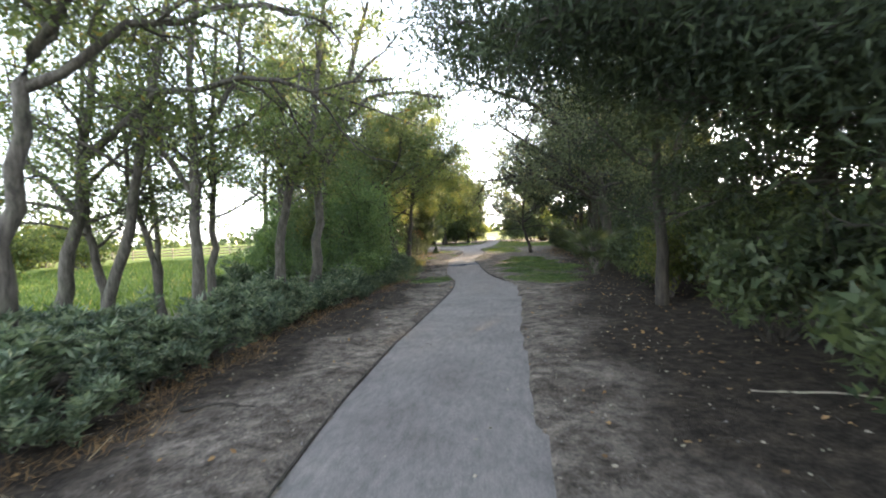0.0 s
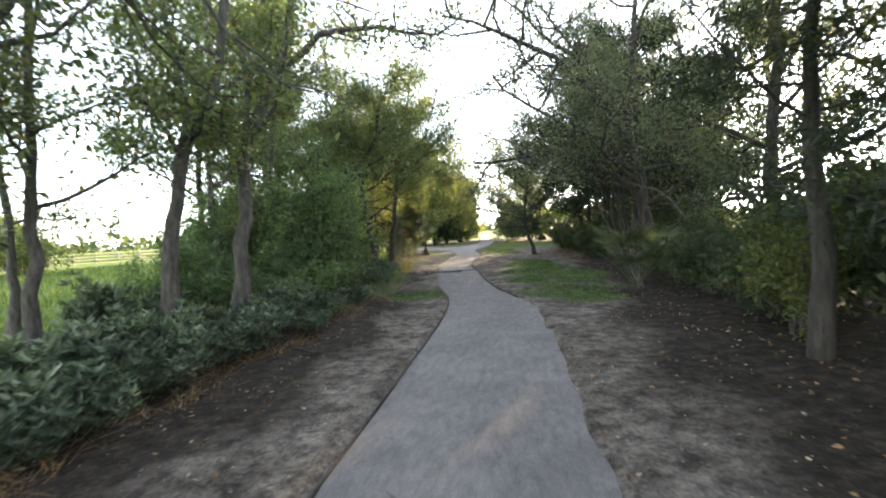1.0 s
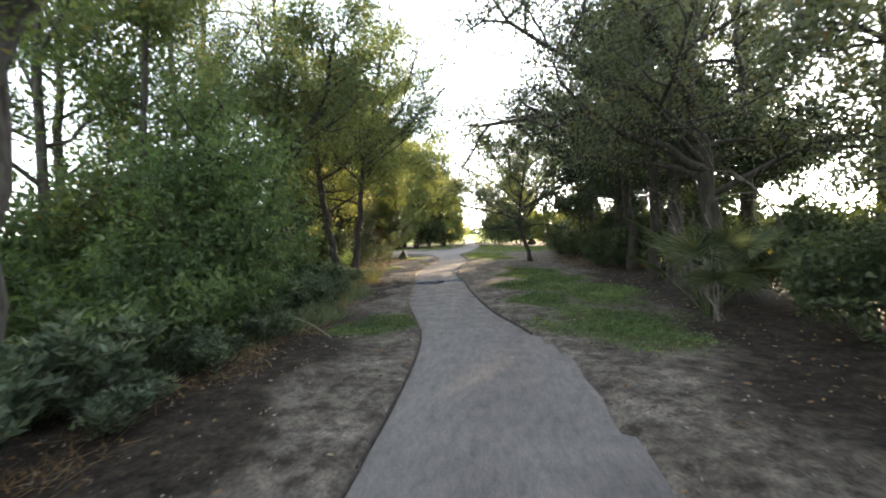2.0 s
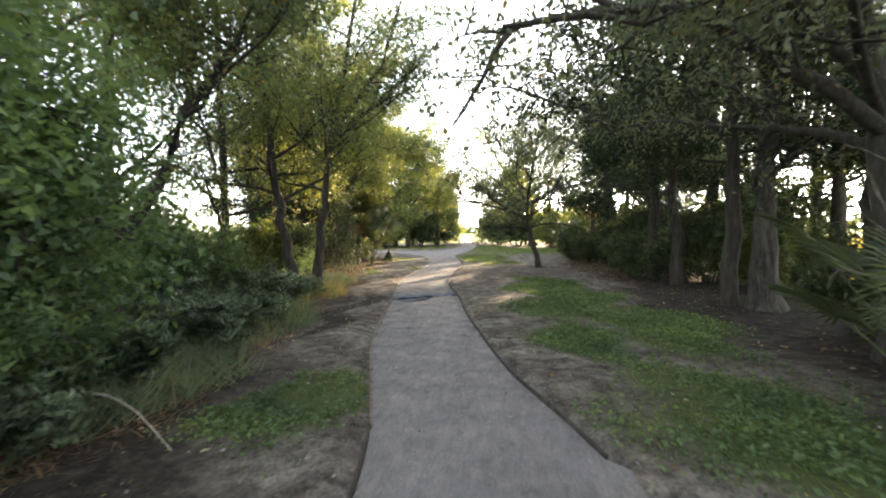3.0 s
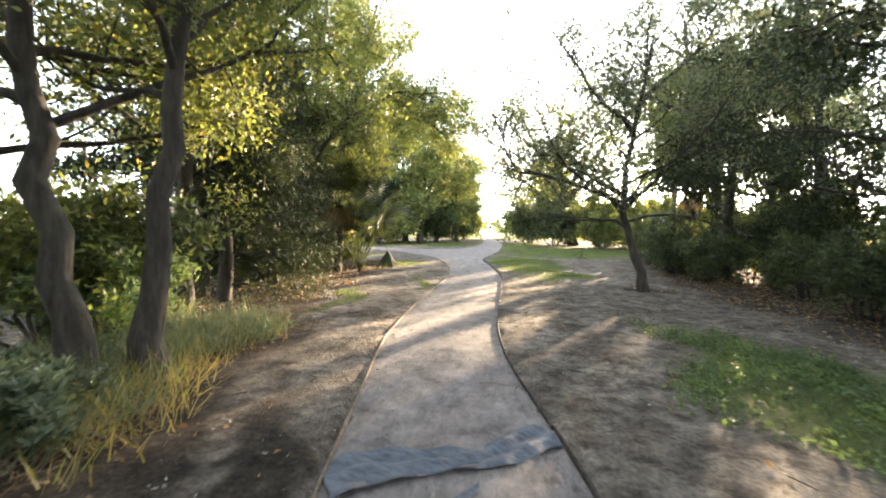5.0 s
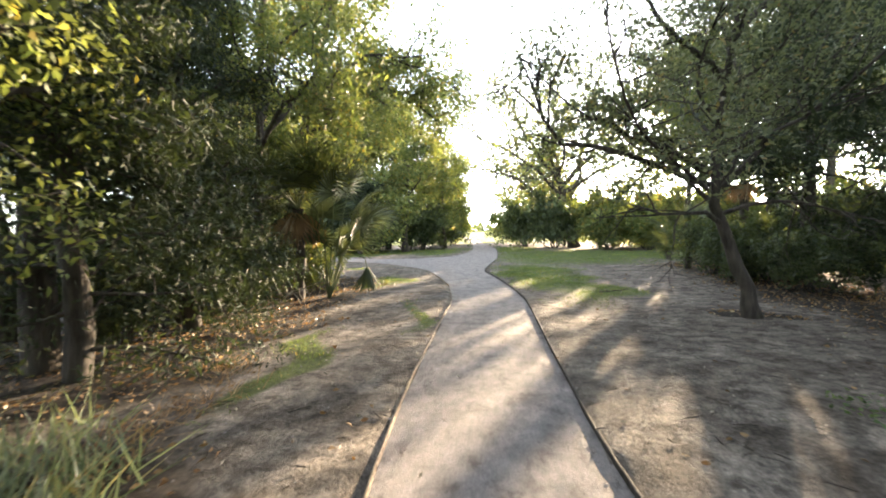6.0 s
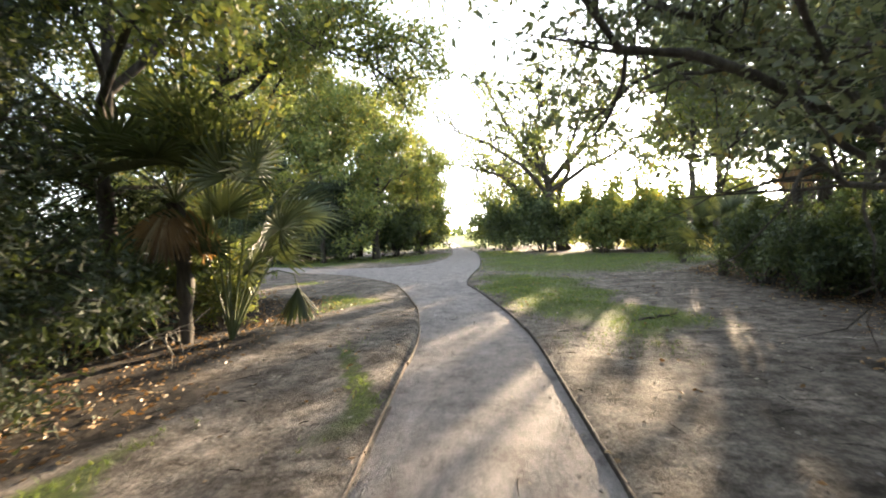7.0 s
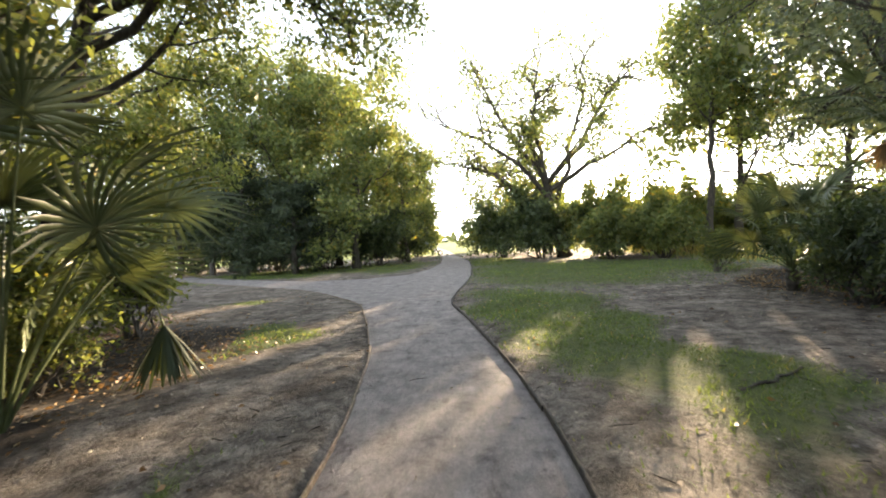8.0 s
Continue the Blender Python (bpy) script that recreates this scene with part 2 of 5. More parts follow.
def limb_with_twigs(rng, pts, r, sub, twigs, wobble=0.3, rise=0.03, reach=0.45):
    """A limb, its side branches and twigs, and the places where leaves grow."""
    main, geos = tube(pts, np.linspace(r, r * 0.25, len(pts)), 6), []
    spots = [pts[-2:], pts[len(pts) // 2:]]
    length = np.linalg.norm(np.diff(pts, axis=0), axis=1).sum()
    for k in range(sub):
        f = 0.28 + 0.72 * (k + rng.uniform(0, 0.9)) / sub
        p, d = sample(pts, min(f, 1.0))
        w = unit(d * 0.7 + rng.normal(size=3) * (0.75, 0.75, 0.55))
        b = bent(rng, p, w, length * reach * rng.uniform(0.6, 1.2) * (1.15 - 0.5 * f), 5, wobble, rise)
        geos.append(tube(b, np.linspace(r * 0.42, r * 0.12, 5), 3))
        spots.append(b[2:])
        for j in range(twigs):
            p2, d2 = sample(b, rng.uniform(0.35, 1))
            w2 = unit(d2 * 0.5 + rng.normal(size=3) * (0.8, 0.8, 0.6))
            t = bent(rng, p2, w2, length * reach * 0.42 * rng.uniform(0.5, 1.2), 3, wobble, 0)
            geos.append(tube(t, np.linspace(r * 0.16, r * 0.05, 3), 3))
            spots.append(t[1:])
    return main, join(geos), np.concatenate(spots)


def make_tree(name, label, category, base, trunk, r, seed, limbs=9, first=0.35, length=2.6, up=(0.1, 0.9), sub=6, twigs=3, count=9000,
              leaf=0.1, width=0.45, clump=0.24, leaf_mat=None, bark=None, group="", extra=(), flare=1.5, wobble=0.3, droop=0.0, forks=(), far=False, clear=0.15):
    """A tree at base: trunk is a list of places relative to base, extra and forks are further limbs as lists of places relative to base."""
    rng = np.random.default_rng(seed)
    count, leaf, clump, length = int(count * 1.7), leaf * 1.2, clump * 1.5, length * 1.25
    root = new(name)
    root.location = base
    tagged(root, label, category, group)
    tp = np.array(trunk, float)
    fine = np.array([sample(tp, f)[0] for f in np.linspace(0, 1, 14)])
    fine[1:-1] += rng.normal(size=(12, 3)) * r * 0.25
    rad = r * (1 - 0.68 * np.linspace(0, 1, 14)) * (1 + (flare - 1) * np.exp(-np.linspace(0, 1, 14) * 16))
    part("trunk", tube(fine, rad, 10, 0.08, rng), bark, root, smooth=True)
    spots, fine_wood = [], []
    gold = rng.uniform(0, 6.28)
    for k in range(limbs):
        f = first + (1 - first) * (k + 0.5) / limbs
        p, d = sample(fine, f)
        gold += 2.4 + rng.uniform(-0.5, 0.5)
        e = up[0] + (up[1] - up[0]) * f
        w = (math.cos(gold), math.sin(gold), e)
        pts = bent(rng, p, w, length * (1.15 - 0.55 * f) * rng.uniform(0.55, 1.35), 7, wobble * 0.6, 0.03 - droop)
        g, w, s = limb_with_twigs(rng, pts, r * 0.42 * (1.1 - 0.6 * f), sub, twigs, wobble)
        part("limb", g, bark, root, smooth=True)
        spots.append(s)
        fine_wood.append(w)
    for pts in (*extra, *forks):
        e = np.array(pts, float)
        near = np.array([sample(fine, f)[0] for f in np.linspace(0, 1, 80)])
        e[0] = near[np.argmin(np.linalg.norm(near - e[0], axis=1))]
        e = np.array([sample(e, f)[0] for f in np.linspace(0, 1, 9)])
        e[1:] += np.cumsum(rng.normal(size=(8, 3)) * 0.022 * np.linalg.norm(e[-1] - e[0]), axis=0)
        g, w, s = limb_with_twigs(rng, e, r * 0.5, sub * 2, twigs, wobble, 0.03, 0.36)
        part("limb", g, bark, root, smooth=True)
        spots.append(s)
        fine_wood.append(w)
    tagged(part("branchwork", join(fine_wood), bark, root, smooth=True), kind="stuff")
    s = np.concatenate(spots)
    size = 4 if far else 13
    tufts = np.repeat(s[rng.integers(0, len(s), int(count * 0.76) // size)], size, 0)
    loose = s[rng.integers(0, len(s), count // 4)]
    pick = np.concatenate([tufts + np.clip(rng.normal(size=tufts.shape), -1.7, 1.7) * clump * (0.75, 0.75, 0.5), loose + np.clip(rng.normal(size=loose.shape), -1.5, 1.5) * clump * 0.8])
    pick = pick[pick[:, 2] > clear]
    tagged(part("crown", leaves(pick, rng, leaf, width, -0.2, narrow=far), leaf_mat, root), kind="stuff")
    return root


def make_cedar(name, label, base, height, r, seed, low=1.2, reach=2.6, tiers=22, count=14000, leaf=0.2, lean=(0, 0), group="", leaf_mat=None, tips=()):
    """A dark evergreen: one straight trunk, flat tiers of boughs and hanging sprays; tips are the ends of further long boughs, relative to base."""
    rng = np.random.default_rng(seed)
    root = new(name)
    root.location = base
    tagged(root, label, "tree", group)
    fine = np.array([(lean[0] * f, lean[1] * f, height * f) for f in np.linspace(0, 1, 12)])
    fine[1:] += rng.normal(size=(11, 3)) * 0.04
    part("trunk", tube(fine, r * np.linspace(1.15, 0.15, 12), 9, 0.1, rng), DARK_BARK, root, smooth=True)
    count, leaf, reach, tiers, spots = int(count * 1.45), leaf * 1.14, reach * 1.3, int(tiers * 1.2), []
    fine_wood = []
    for k in range(tiers):
        z = low + (height - low) * (k + rng.uniform(0, 0.8)) / tiers
        p, _ = sample(fine, min(z / height, 0.98))
        a = k * 2.4 + rng.uniform(-0.5, 0.5)
        ln = reach * (1.05 - 0.7 * (z - low) / (height - low)) * rng.uniform(0.6, 1.15)
        pts = bent(rng, p, (math.cos(a), math.sin(a), 0.22), ln, 6, 0.2, -0.02)
        g, w, s = limb_with_twigs(rng, pts, r * 0.22, 7, 1, 0.2, -0.01, 0.35)
        part("bough", g, DARK_BARK, root, smooth=True)
        spots.append(s)
        fine_wood.append(w)
    for tip in tips:
        tip = np.array(tip, float)
        p, _ = sample(fine, min(tip[2] * 0.85 / height, 0.9))
        pts = p + (tip - p) * np.linspace(0, 1, 9)[:, None]
        pts[1:] += np.cumsum(rng.normal(size=(8, 3)) * 0.07, axis=0)
        g, w, s = limb_with_twigs(rng, pts, r * 0.26, 16, 3, 0.2, -0.02, 0.26)
        part("bough", g, DARK_BARK, root, smooth=True)
        spots.append(s)
        fine_wood.append(w)
    tagged(part("branchwork", join(fine_wood), DARK_BARK, root, smooth=True), kind="stuff")
    s = np.concatenate(spots)
    pick = s[rng.integers(0, len(s), count)] + np.clip(rng.normal(size=(count, 3)), -1.7, 1.7) * (0.3, 0.3, 0.16)
    part("crown", leaves(pick, rng, leaf, 0.24, -0.35, narrow=True), leaf_mat or CEDAR, root)
    return root


def make_shrub(name, label, base, size, seed, count=4000, leaf=0.09, width=0.4, leaf_mat=None, stems=14, group="", bark=None, rosette=0, hollow=0.35, narrow=False):
    """A bush of many stems that spread from its foot; size: half width, half depth, height."""
    rng = np.random.default_rng(seed)
    root = new(name)
    root.location = base
    tagged(root, label, "bush", group)
    spots, fine_wood = [], []
    for k in range(stems):
        a, q = rng.uniform(0, 6.28), rng.uniform(0.1, 1) ** 0.6
        tip = np.array([math.cos(a) * q * size[0], math.sin(a) * q * size[1], size[2] * math.sqrt(max(0.05, 1 - 0.75 * q * q)) * rng.uniform(0.75, 1.08)])
        foot = tip * (0.2, 0.2, 0)
        line = np.array([foot + (tip - foot) * (f ** np.array([1.2, 1.2, 0.85])) for f in np.linspace(0, 1, 7)])
        line[1:] += rng.normal(size=(6, 3)) * 0.05 * size[2]
        g, w, s = limb_with_twigs(rng, line, 0.012 + 0.008 * size[2], 4, 1, 0.35, 0.03, 0.34)
        part("stem", g, bark or BARK, root, smooth=True)
        spots.append(s)
        fine_wood.append(w)
    tagged(part("branchwork", join(fine_wood), bark or BARK, root, smooth=True), kind="stuff")
    s = np.concatenate(spots)
    s = s[s[:, 2] > size[2] * hollow * rng.uniform(0, 1, len(s))]
    if rosette:
        tips = s[rng.integers(0, len(s), count // rosette)] + rng.normal(size=(count // rosette, 3)) * 0.07
        ax = rng.normal(size=(len(tips), 3)) * 0.5 + (0, 0, 1)
        pts = np.repeat(tips, rosette, 0)
        ang = np.tile(np.arange(rosette) * 6.283 / rosette, len(tips)) + np.repeat(rng.uniform(0, 6, len(tips)), rosette)
        way = np.stack([np.cos(ang), np.sin(ang), np.full(len(ang), 0.35)], 1) + np.repeat(ax * 0.3, rosette, 0)
        g = leaves(pts, rng, leaf, width, along=way * 1.6)
    else:
        pts = s[rng.integers(0, len(s), count)] + rng.normal(size=(count, 3)) * 0.11 * max(1.0, size[2] * 0.6)
        pts[:, 2] = np.abs(pts[:, 2]) + 0.02
        g = leaves(pts, rng, leaf, width, narrow=narrow)
    part("foliage", g, leaf_mat, root)
    return root


def placed(ob, x, y, z=0.0, turn=0.0, size=1.0, tall=1.0):
    return copy_thing(ob, Matrix.LocRotScale((x, y, z), Euler((0, 0, turn)), (size, size, size * tall)))


# ---- the lie of the land ----
LEFT = np.array([(3.3, -12), (2.2, -3), (1.5, 3), (1.12, 6.5), (0.9, 8.4), (0.76, 11), (0.73, 14), (0.69, 17), (0.58, 19.2), (0.42, 20.6), (0.18, 21.6), (-0.1, 22.5), (-0.52, 24), (-0.88, 26.2),
                 (-1.25, 28.7), (-1.62, 30.8), (-1.95, 32.8), (-2.07, 35), (-2.1, 38.5), (-2.12, 41.5), (-2.45, 44.2), (-3.0, 46.6), (-3.85, 49.8)])
LEFT_FAR = np.array([(-4.4, 52), (-4.5, 56), (-4.0, 59.5), (-3.1, 64), (-2.8, 70), (-3.2, 80), (-5, 100), (-8, 130)])
RIGHT = np.array([(5.4, -12), (4.2, -3), (3.55, 3), (3.21, 6.7), (3.03, 9.2), (2.94, 12), (2.86, 16), (2.68, 19.2), (2.15, 21.3), (1.75, 22.3), (1.38, 23.9), (0.88, 26.6), (0.45, 29.5),
                  (-0.05, 31.8), (-0.24, 33.5), (-0.3, 38), (-0.3, 40.8), (-0.38, 42.4), (-0.64, 44.4), (-1.05, 47), (-1.5, 49.4), (-1.3, 52), (-0.85, 57), (-0.75, 65), (-0.9, 72), (-1.7, 80),
                  (-3.2, 100), (-6, 130)])
LEFT_ALL = np.concatenate([LEFT, LEFT_FAR])
SIDE_NEAR = np.array([(-3.85, 49.8), (-6.15, 53.4), (-8, 55.4), (-12.7, 59.3), (-18.5, 64.3), (-34, 77)])
SIDE_FAR = np.array([(-3.6, 60.5), (-5.6, 58.9), (-8.0, 59.0), (-12.0, 61.6), (-18.0, 66.6), (-34, 79.6)])


def smooth_line(p, step):
    """The line through p, rounded, with a point every step metres."""
    d = np.r_[0, np.cumsum(np.linalg.norm(np.diff(p, axis=0), axis=1))]
    s = np.arange(0, d[-1], step)
    q = np.stack([np.interp(s, d, p[:, i]) for i in (0, 1)], 1)
    k = max(3, int(1.6 / step) | 1)
    pad = np.pad(q, ((k // 2, k // 2), (0, 0)), mode="edge")
    return np.stack([np.convolve(pad[:, i], np.ones(k) / k, "valid") for i in (0, 1)], 1)


LEFT_S, RIGHT_S = smooth_line(LEFT_ALL, 0.2), smooth_line(RIGHT, 0.2)


def on_path(x, y, grow=0.0):
    l, r = np.interp(y, LEFT_S[:, 1], LEFT_S[:, 0]), np.interp(y, RIGHT_S[:, 1], RIGHT_S[:, 0])
    main = (x > l - grow) & (x < r + grow)
    n, f = np.interp(-x, -SIDE_NEAR[:, 0], SIDE_NEAR[:, 1]), np.interp(-x, -SIDE_FAR[:, 0], SIDE_FAR[:, 1])
    return main | ((x < -3.5) & (y > n - grow) & (y < f + grow))


def spots_mask(x, y, spots, soft=0.6):
    m = np.zeros_like(x)
    x, y = x + 0.3 * np.sin(y * 1.9 + np.sin(x * 2.3)), y + 0.5 * np.sin(x * 1.7 + np.sin(y * 1.1))
    for cx, cy, rx, ry, turn in spots:
        c, s = math.cos(turn), math.sin(turn)
        u, v = ((x - cx) * c + (y - cy) * s) / rx, (-(x - cx) * s + (y - cy) * c) / ry
        m = np.maximum(m, np.clip((1 - np.hypot(u, v)) / soft, 0, 1))
    return m


TURF_SPOTS = [(3.2, 30.2, 1.5, 4.8, 0.1), (3.2, 27.4, 1.7, 2.4, 0), (4.3, 26.0, 1.5, 3.0, 0.1), (2.9, 24.0, 0.9, 1.8, 0.2), (3.9, 21.5, 1.6, 2.2, 0), (-0.5, 21.2, 0.9, 1.5, 0.2), (-3.75, 35.8, 0.4, 2.4, 0.1),
              (-2.7, 39.9, 0.28, 2.2, 0.1), (0.7, 47.0, 2.2, 7.0, 0.1), (1.6, 42.6, 1.5, 2.4, 0), (3.2, 58, 6.0, 9.5, 0), (7, 58, 4, 6, 0), (-12, 66.5, 13, 6.5, 0.5), (-5.2, 66, 2.0, 6, 0), (-7.6, 51.0, 1.0, 0.8, 0.6), 
              (-4.6, 45.5, 0.9, 1.8, 0), (0.6, 68, 2.5, 8, 0)]
BARE_SPOTS = [(3.9, 47.0, 1.9, 4.2, -0.25)]
# leaf litter patches that also paint the trees' shade into the earth colour
LITTER_SHADE_SPOTS = [(-1.85, 26.8, 0.4, 4.6, 0.03), (-5.6, 37.5, 1.5, 6.0, 0), (-6.6, 45, 2.2, 4, 0.5), (-3.6, 29, 1.6, 6, 0.1), (-2.2, 13, 2.4, 14, 0), (6.9, 13, 3.6, 16, 0), (3.45, 38.6, 0.9, 0.5, 0), (7.2, 28, 3.2, 8, 0), (7, 39, 2.8, 10, 0), (7.8, 50, 2, 5, -0.4), (-9, 40, 4, 10, 0)]


def turf_at(x, y):
    return np.clip(spots_mask(x, y, TURF_SPOTS) - 1.2 * spots_mask(x, y, BARE_SPOTS), 0, 1) * ~on_path(x, y, 0.05)


def meadow_at(x, y):
    return np.maximum(np.clip((-5.6 - x - 0.45 * np.maximum(y - 24, 0)) / 2.5, 0, 1), np.maximum(np.clip((x - 9.2) / 3, 0, 1), np.clip((np.abs(y - 20) - 62) / 10, 0, 1)))


def height_at(x, y):
    z = 0.03 * np.sin(x * 1.3 + 0.7 * np.sin(y * 0.8)) * np.sin(y * 0.9 + 1.1) + 0.014 * np.sin(x * 4.1 + y * 2.3) * np.sin(y * 3.1 - x) + 0.04
    z = np.where(on_path(x, y, 0.3), 0.035 + 0.3 * (z - 0.04), z)
    out = x - np.interp(y, RIGHT_S[:, 1], RIGHT_S[:, 0])
    soft = np.clip(out / 0.16 + 0.3 + 0.25 * np.sin(y * 2.9) * np.sin(y * 1.3 + 1), 0, 1)
    z = np.where((y < 20.5) & (out > -0.02) & (out < 0.5), -0.05 + soft * (z + 0.05), z)
    return np.where(on_path(x, y, 0.02), -0.05, z)


def graded(lo, a, b, hi, step):
    mid = np.arange(a, b, step)
    out = np.geomspace(1, hi - b + 1, 26)[1:] - 1 + b
    low = a - (np.geomspace(1, a - lo + 1, 26)[1:] - 1)
    return np.r_[low[::-1], mid, out]


def build_ground():
    xs, ys = graded(-2500, -9, 9, 2500, 0.16), graded(-2500, 2, 66, 2500, 0.17)
    x, y = [a.ravel() for a in np.meshgrid(xs, ys)]
    v = np.stack([x, y, height_at(x, y)], 1)
    n = len(xs)
    i = (np.arange(len(ys) - 1)[:, None] * n + np.arange(n - 1)[None]).ravel()
    me = mesh_of("ground", v, np.stack([i, i + 1, i + n + 1, i + n], 1), GROUND, True)
    # the litter mask holds both fallen leaves and painted tree shade
    for name, values in (("turf", turf_at(x, y)), ("litter", spots_mask(x, y, LITTER_SHADE_SPOTS, 0.5)), ("meadow", meadow_at(x, y))):
        me.attributes.new(name, "FLOAT", "POINT").data.foreach_set("value", values.astype(np.float32))
    tagged(new("ground", me), "sandy earth with leaf litter and patchy grass", "ground", kind="structure")


def strip(a, b, across, z):
    n = min(len(a), len(b))
    f = np.linspace(0, 1, across)[None, :, None]
    p = a[:n, None] * (1 - f) + b[:n, None] * f
    x, y = p[..., 0], p[..., 1]
    w = np.linspace(-1, 1, across)[None]
    h = z + 0.012 * (1 - w * w) + 0.006 * np.sin(x * 5 + 2 * np.sin(y * 1.7)) * np.sin(y * 2.1) - 0.008 * np.exp(-((np.abs(w) - 0.45) / 0.12) ** 2)
    v = np.stack([x, y, h], -1).reshape(-1, 3)
    i = (np.arange(n - 1)[:, None] * across + np.arange(across - 1)[None]).ravel()
    return v, np.stack([i, i + 1, i + across + 1, i + across], 1)


def resampled(p, n):
    d = np.r_[0, np.cumsum(np.linalg.norm(np.diff(p, axis=0), axis=1))]
    s = np.linspace(0, d[-1], n)
    return np.stack([np.interp(s, d, p[:, i]) for i in (0, 1)], 1)


def build_paths():
    ys = np.r_[np.arange(-11, 70, 0.2), np.arange(70, 129, 1.0)]
    l = np.stack([np.interp(ys, LEFT_S[:, 1], LEFT_S[:, 0]), ys], 1)
    r = np.stack([np.interp(ys, RIGHT_S[:, 1], RIGHT_S[:, 0]), ys], 1)
    r[:, 0] += 0.34 * np.clip((20.6 - ys) / 0.4, 0, 1)
    g = strip(l, r, 15, 0.0)
    tagged(new("path", mesh_of("path", *g, GRAVEL, True)), "worn grey gravel footpath with faint wheel tracks", "path", kind="structure")
    a, b = resampled(smooth_line(SIDE_NEAR, 0.3), 150), resampled(smooth_line(SIDE_FAR, 0.3), 150)
    g = strip(a, b, 8, 0.006)
    tagged(new("side_path", mesh_of("side_path", *g, GRAVEL, True)), "gravel footpath branching off at the junction", "path", kind="structure")


build_ground()
build_paths()


# ---- edging of the path ----
def edging_board(line, top, root, rng, wood):
    d = np.gradient(line, axis=0)
    nrm = np.stack([-d[:, 1], d[:, 0]], 1) / (np.linalg.norm(d, axis=1)[:, None] + 1e-9)
    n, t = len(line), 0.014
    lift = top + rng.normal(size=n) * 0.003
    a, b = line - nrm * t, line + nrm * t
    rows = np.stack([np.c_[a, np.full(n, -0.06)], np.c_[a, lift - 0.008], np.c_[a + nrm * 0.006, lift], np.c_[b - nrm * 0.006, lift], np.c_[b, lift - 0.008], np.c_[b, np.full(n, -0.06)]], 1)
    i, j = np.arange(n - 1)[:, None] * 6, np.arange(5)[None]
    f = np.stack([i + j, i + j + 1, i + j + 7, i + j + 6], -1).reshape(-1, 4)
    caps = np.array([[0, 1, 4, 5], [1, 2, 3, 4], [0, 1, 4, 5], [1, 2, 3, 4]])
    caps[2:] += 6 * (n - 1)
    part("edging_board", (rows.reshape(-1, 3), np.concatenate([f, caps])), wood, root, smooth=False)


EDGE = bark_material("edging_timber", (0.10, 0.075, 0.055), (0.26, 0.20, 0.15), 16.0)


def build_edging(label, line, top, wood):
    rng = np.random.default_rng(len(line))
    root = tagged(new("path_edging"), label, "edging", "edging along the paths")
    step = 12
    for k in range(0, len(line) - 3, step):
        seg = line[k:k + step + 1].copy()
        if len(seg) < 3:
            continue
        w = np.linspace(0, 1, len(seg))[:, None]
        seg = seg * 1.0 + rng.normal(size=2) * 0.008 + (w - 0.5) * rng.normal(size=2) * 0.012
        edging_board(seg, top + rng.normal() * 0.006, root, rng, wood)


def between(line, lo, hi):
    return line[(line[:, 1] > lo) & (line[:, 1] < hi)]


# dark wood colour carries the shadowed gap beside this board; EDGE is the lit board
build_edging("low weathered timber edging sunk in sandy earth, shadowed gap painted dark", between(LEFT_S, -8, 21), 0.03, DARK_BARK)
build_edging("weathered timber edging rounding into the side path", np.concatenate([between(LEFT_S, 21, 48), smooth_line(np.concatenate([LEFT[-2:], SIDE_NEAR[1:5]]), 0.2)]), 0.043, EDGE)
# this side's shade is put into the dark wood colour
build_edging("low timber edging half buried by dirt, shaded side painted dark", between(RIGHT_S, 20.5, 75), 0.043, DARK_BARK)

# ---- trees of the left bank ----
LEFT_LABEL = "slender grey-barked tree with sparse olive leaves beside a meadow"


def left_tree(base, trunk, r, seed, count=5500, **more):
    count = count * (0.68 if seed <= 10 else 0.98)
    trunk = [(x, y, z if z < 3.5 else 3.5 + (z - 3.5) * 1.45) for x, y, z in trunk]
    args = dict(limbs=9, first=0.42, length=2.0 if seed <= 10 else 2.3, leaf=0.10, leaf_mat=OAK, bark=BARK, group="trees of the meadow bank", wobble=0.34)
    args.update(more)
    return make_tree("tree", LEFT_LABEL, "tree", base, trunk, r, seed, count=count, **args)


left_tree((-5.3, 12.7, 0), [(0, 0, 0), (-0.1, 0, 1.6), (-0.55, 0, 3.2), (-0.9, 0.1, 5.6)], 0.10, 1, 3000, length=1.9)
left_tree((-3.95, 12.3, 0), [(0, 0, 0), (0, 0, 2.0), (0.1, 0, 4.0), (0.35, 0.2, 7.5)], 0.15, 2, 4200, extra=[[(0.05, 0, 3.0), (-0.4, 0.1, 4.2), (-1.2, 0.2, 6.4)], [(0.15, 0, 4.2), (0.9, 0.2, 5.6), (1.3, 0.2, 7.6)]])
left_tree((-4.6, 13.5, 0), [(0, 0, 0), (0.15, 0, 2.0), (0.25, 0, 3.6), (0.5, 0.2, 6.2)], 0.11, 3, 3000, length=1.8)
left_tree((-3.6, 15.0, 0), [(0, 0, 0), (0.1, 0, 2.0), (0.4, 0, 3.3), (1.2, 0, 4.2), (1.9, 0.3, 8.2)], 0.15, 4, 5200, extra=[[(0.3, 0, 3.4), (0.2, 0.1, 5.0), (-0.4, 0.3, 7.6)]])
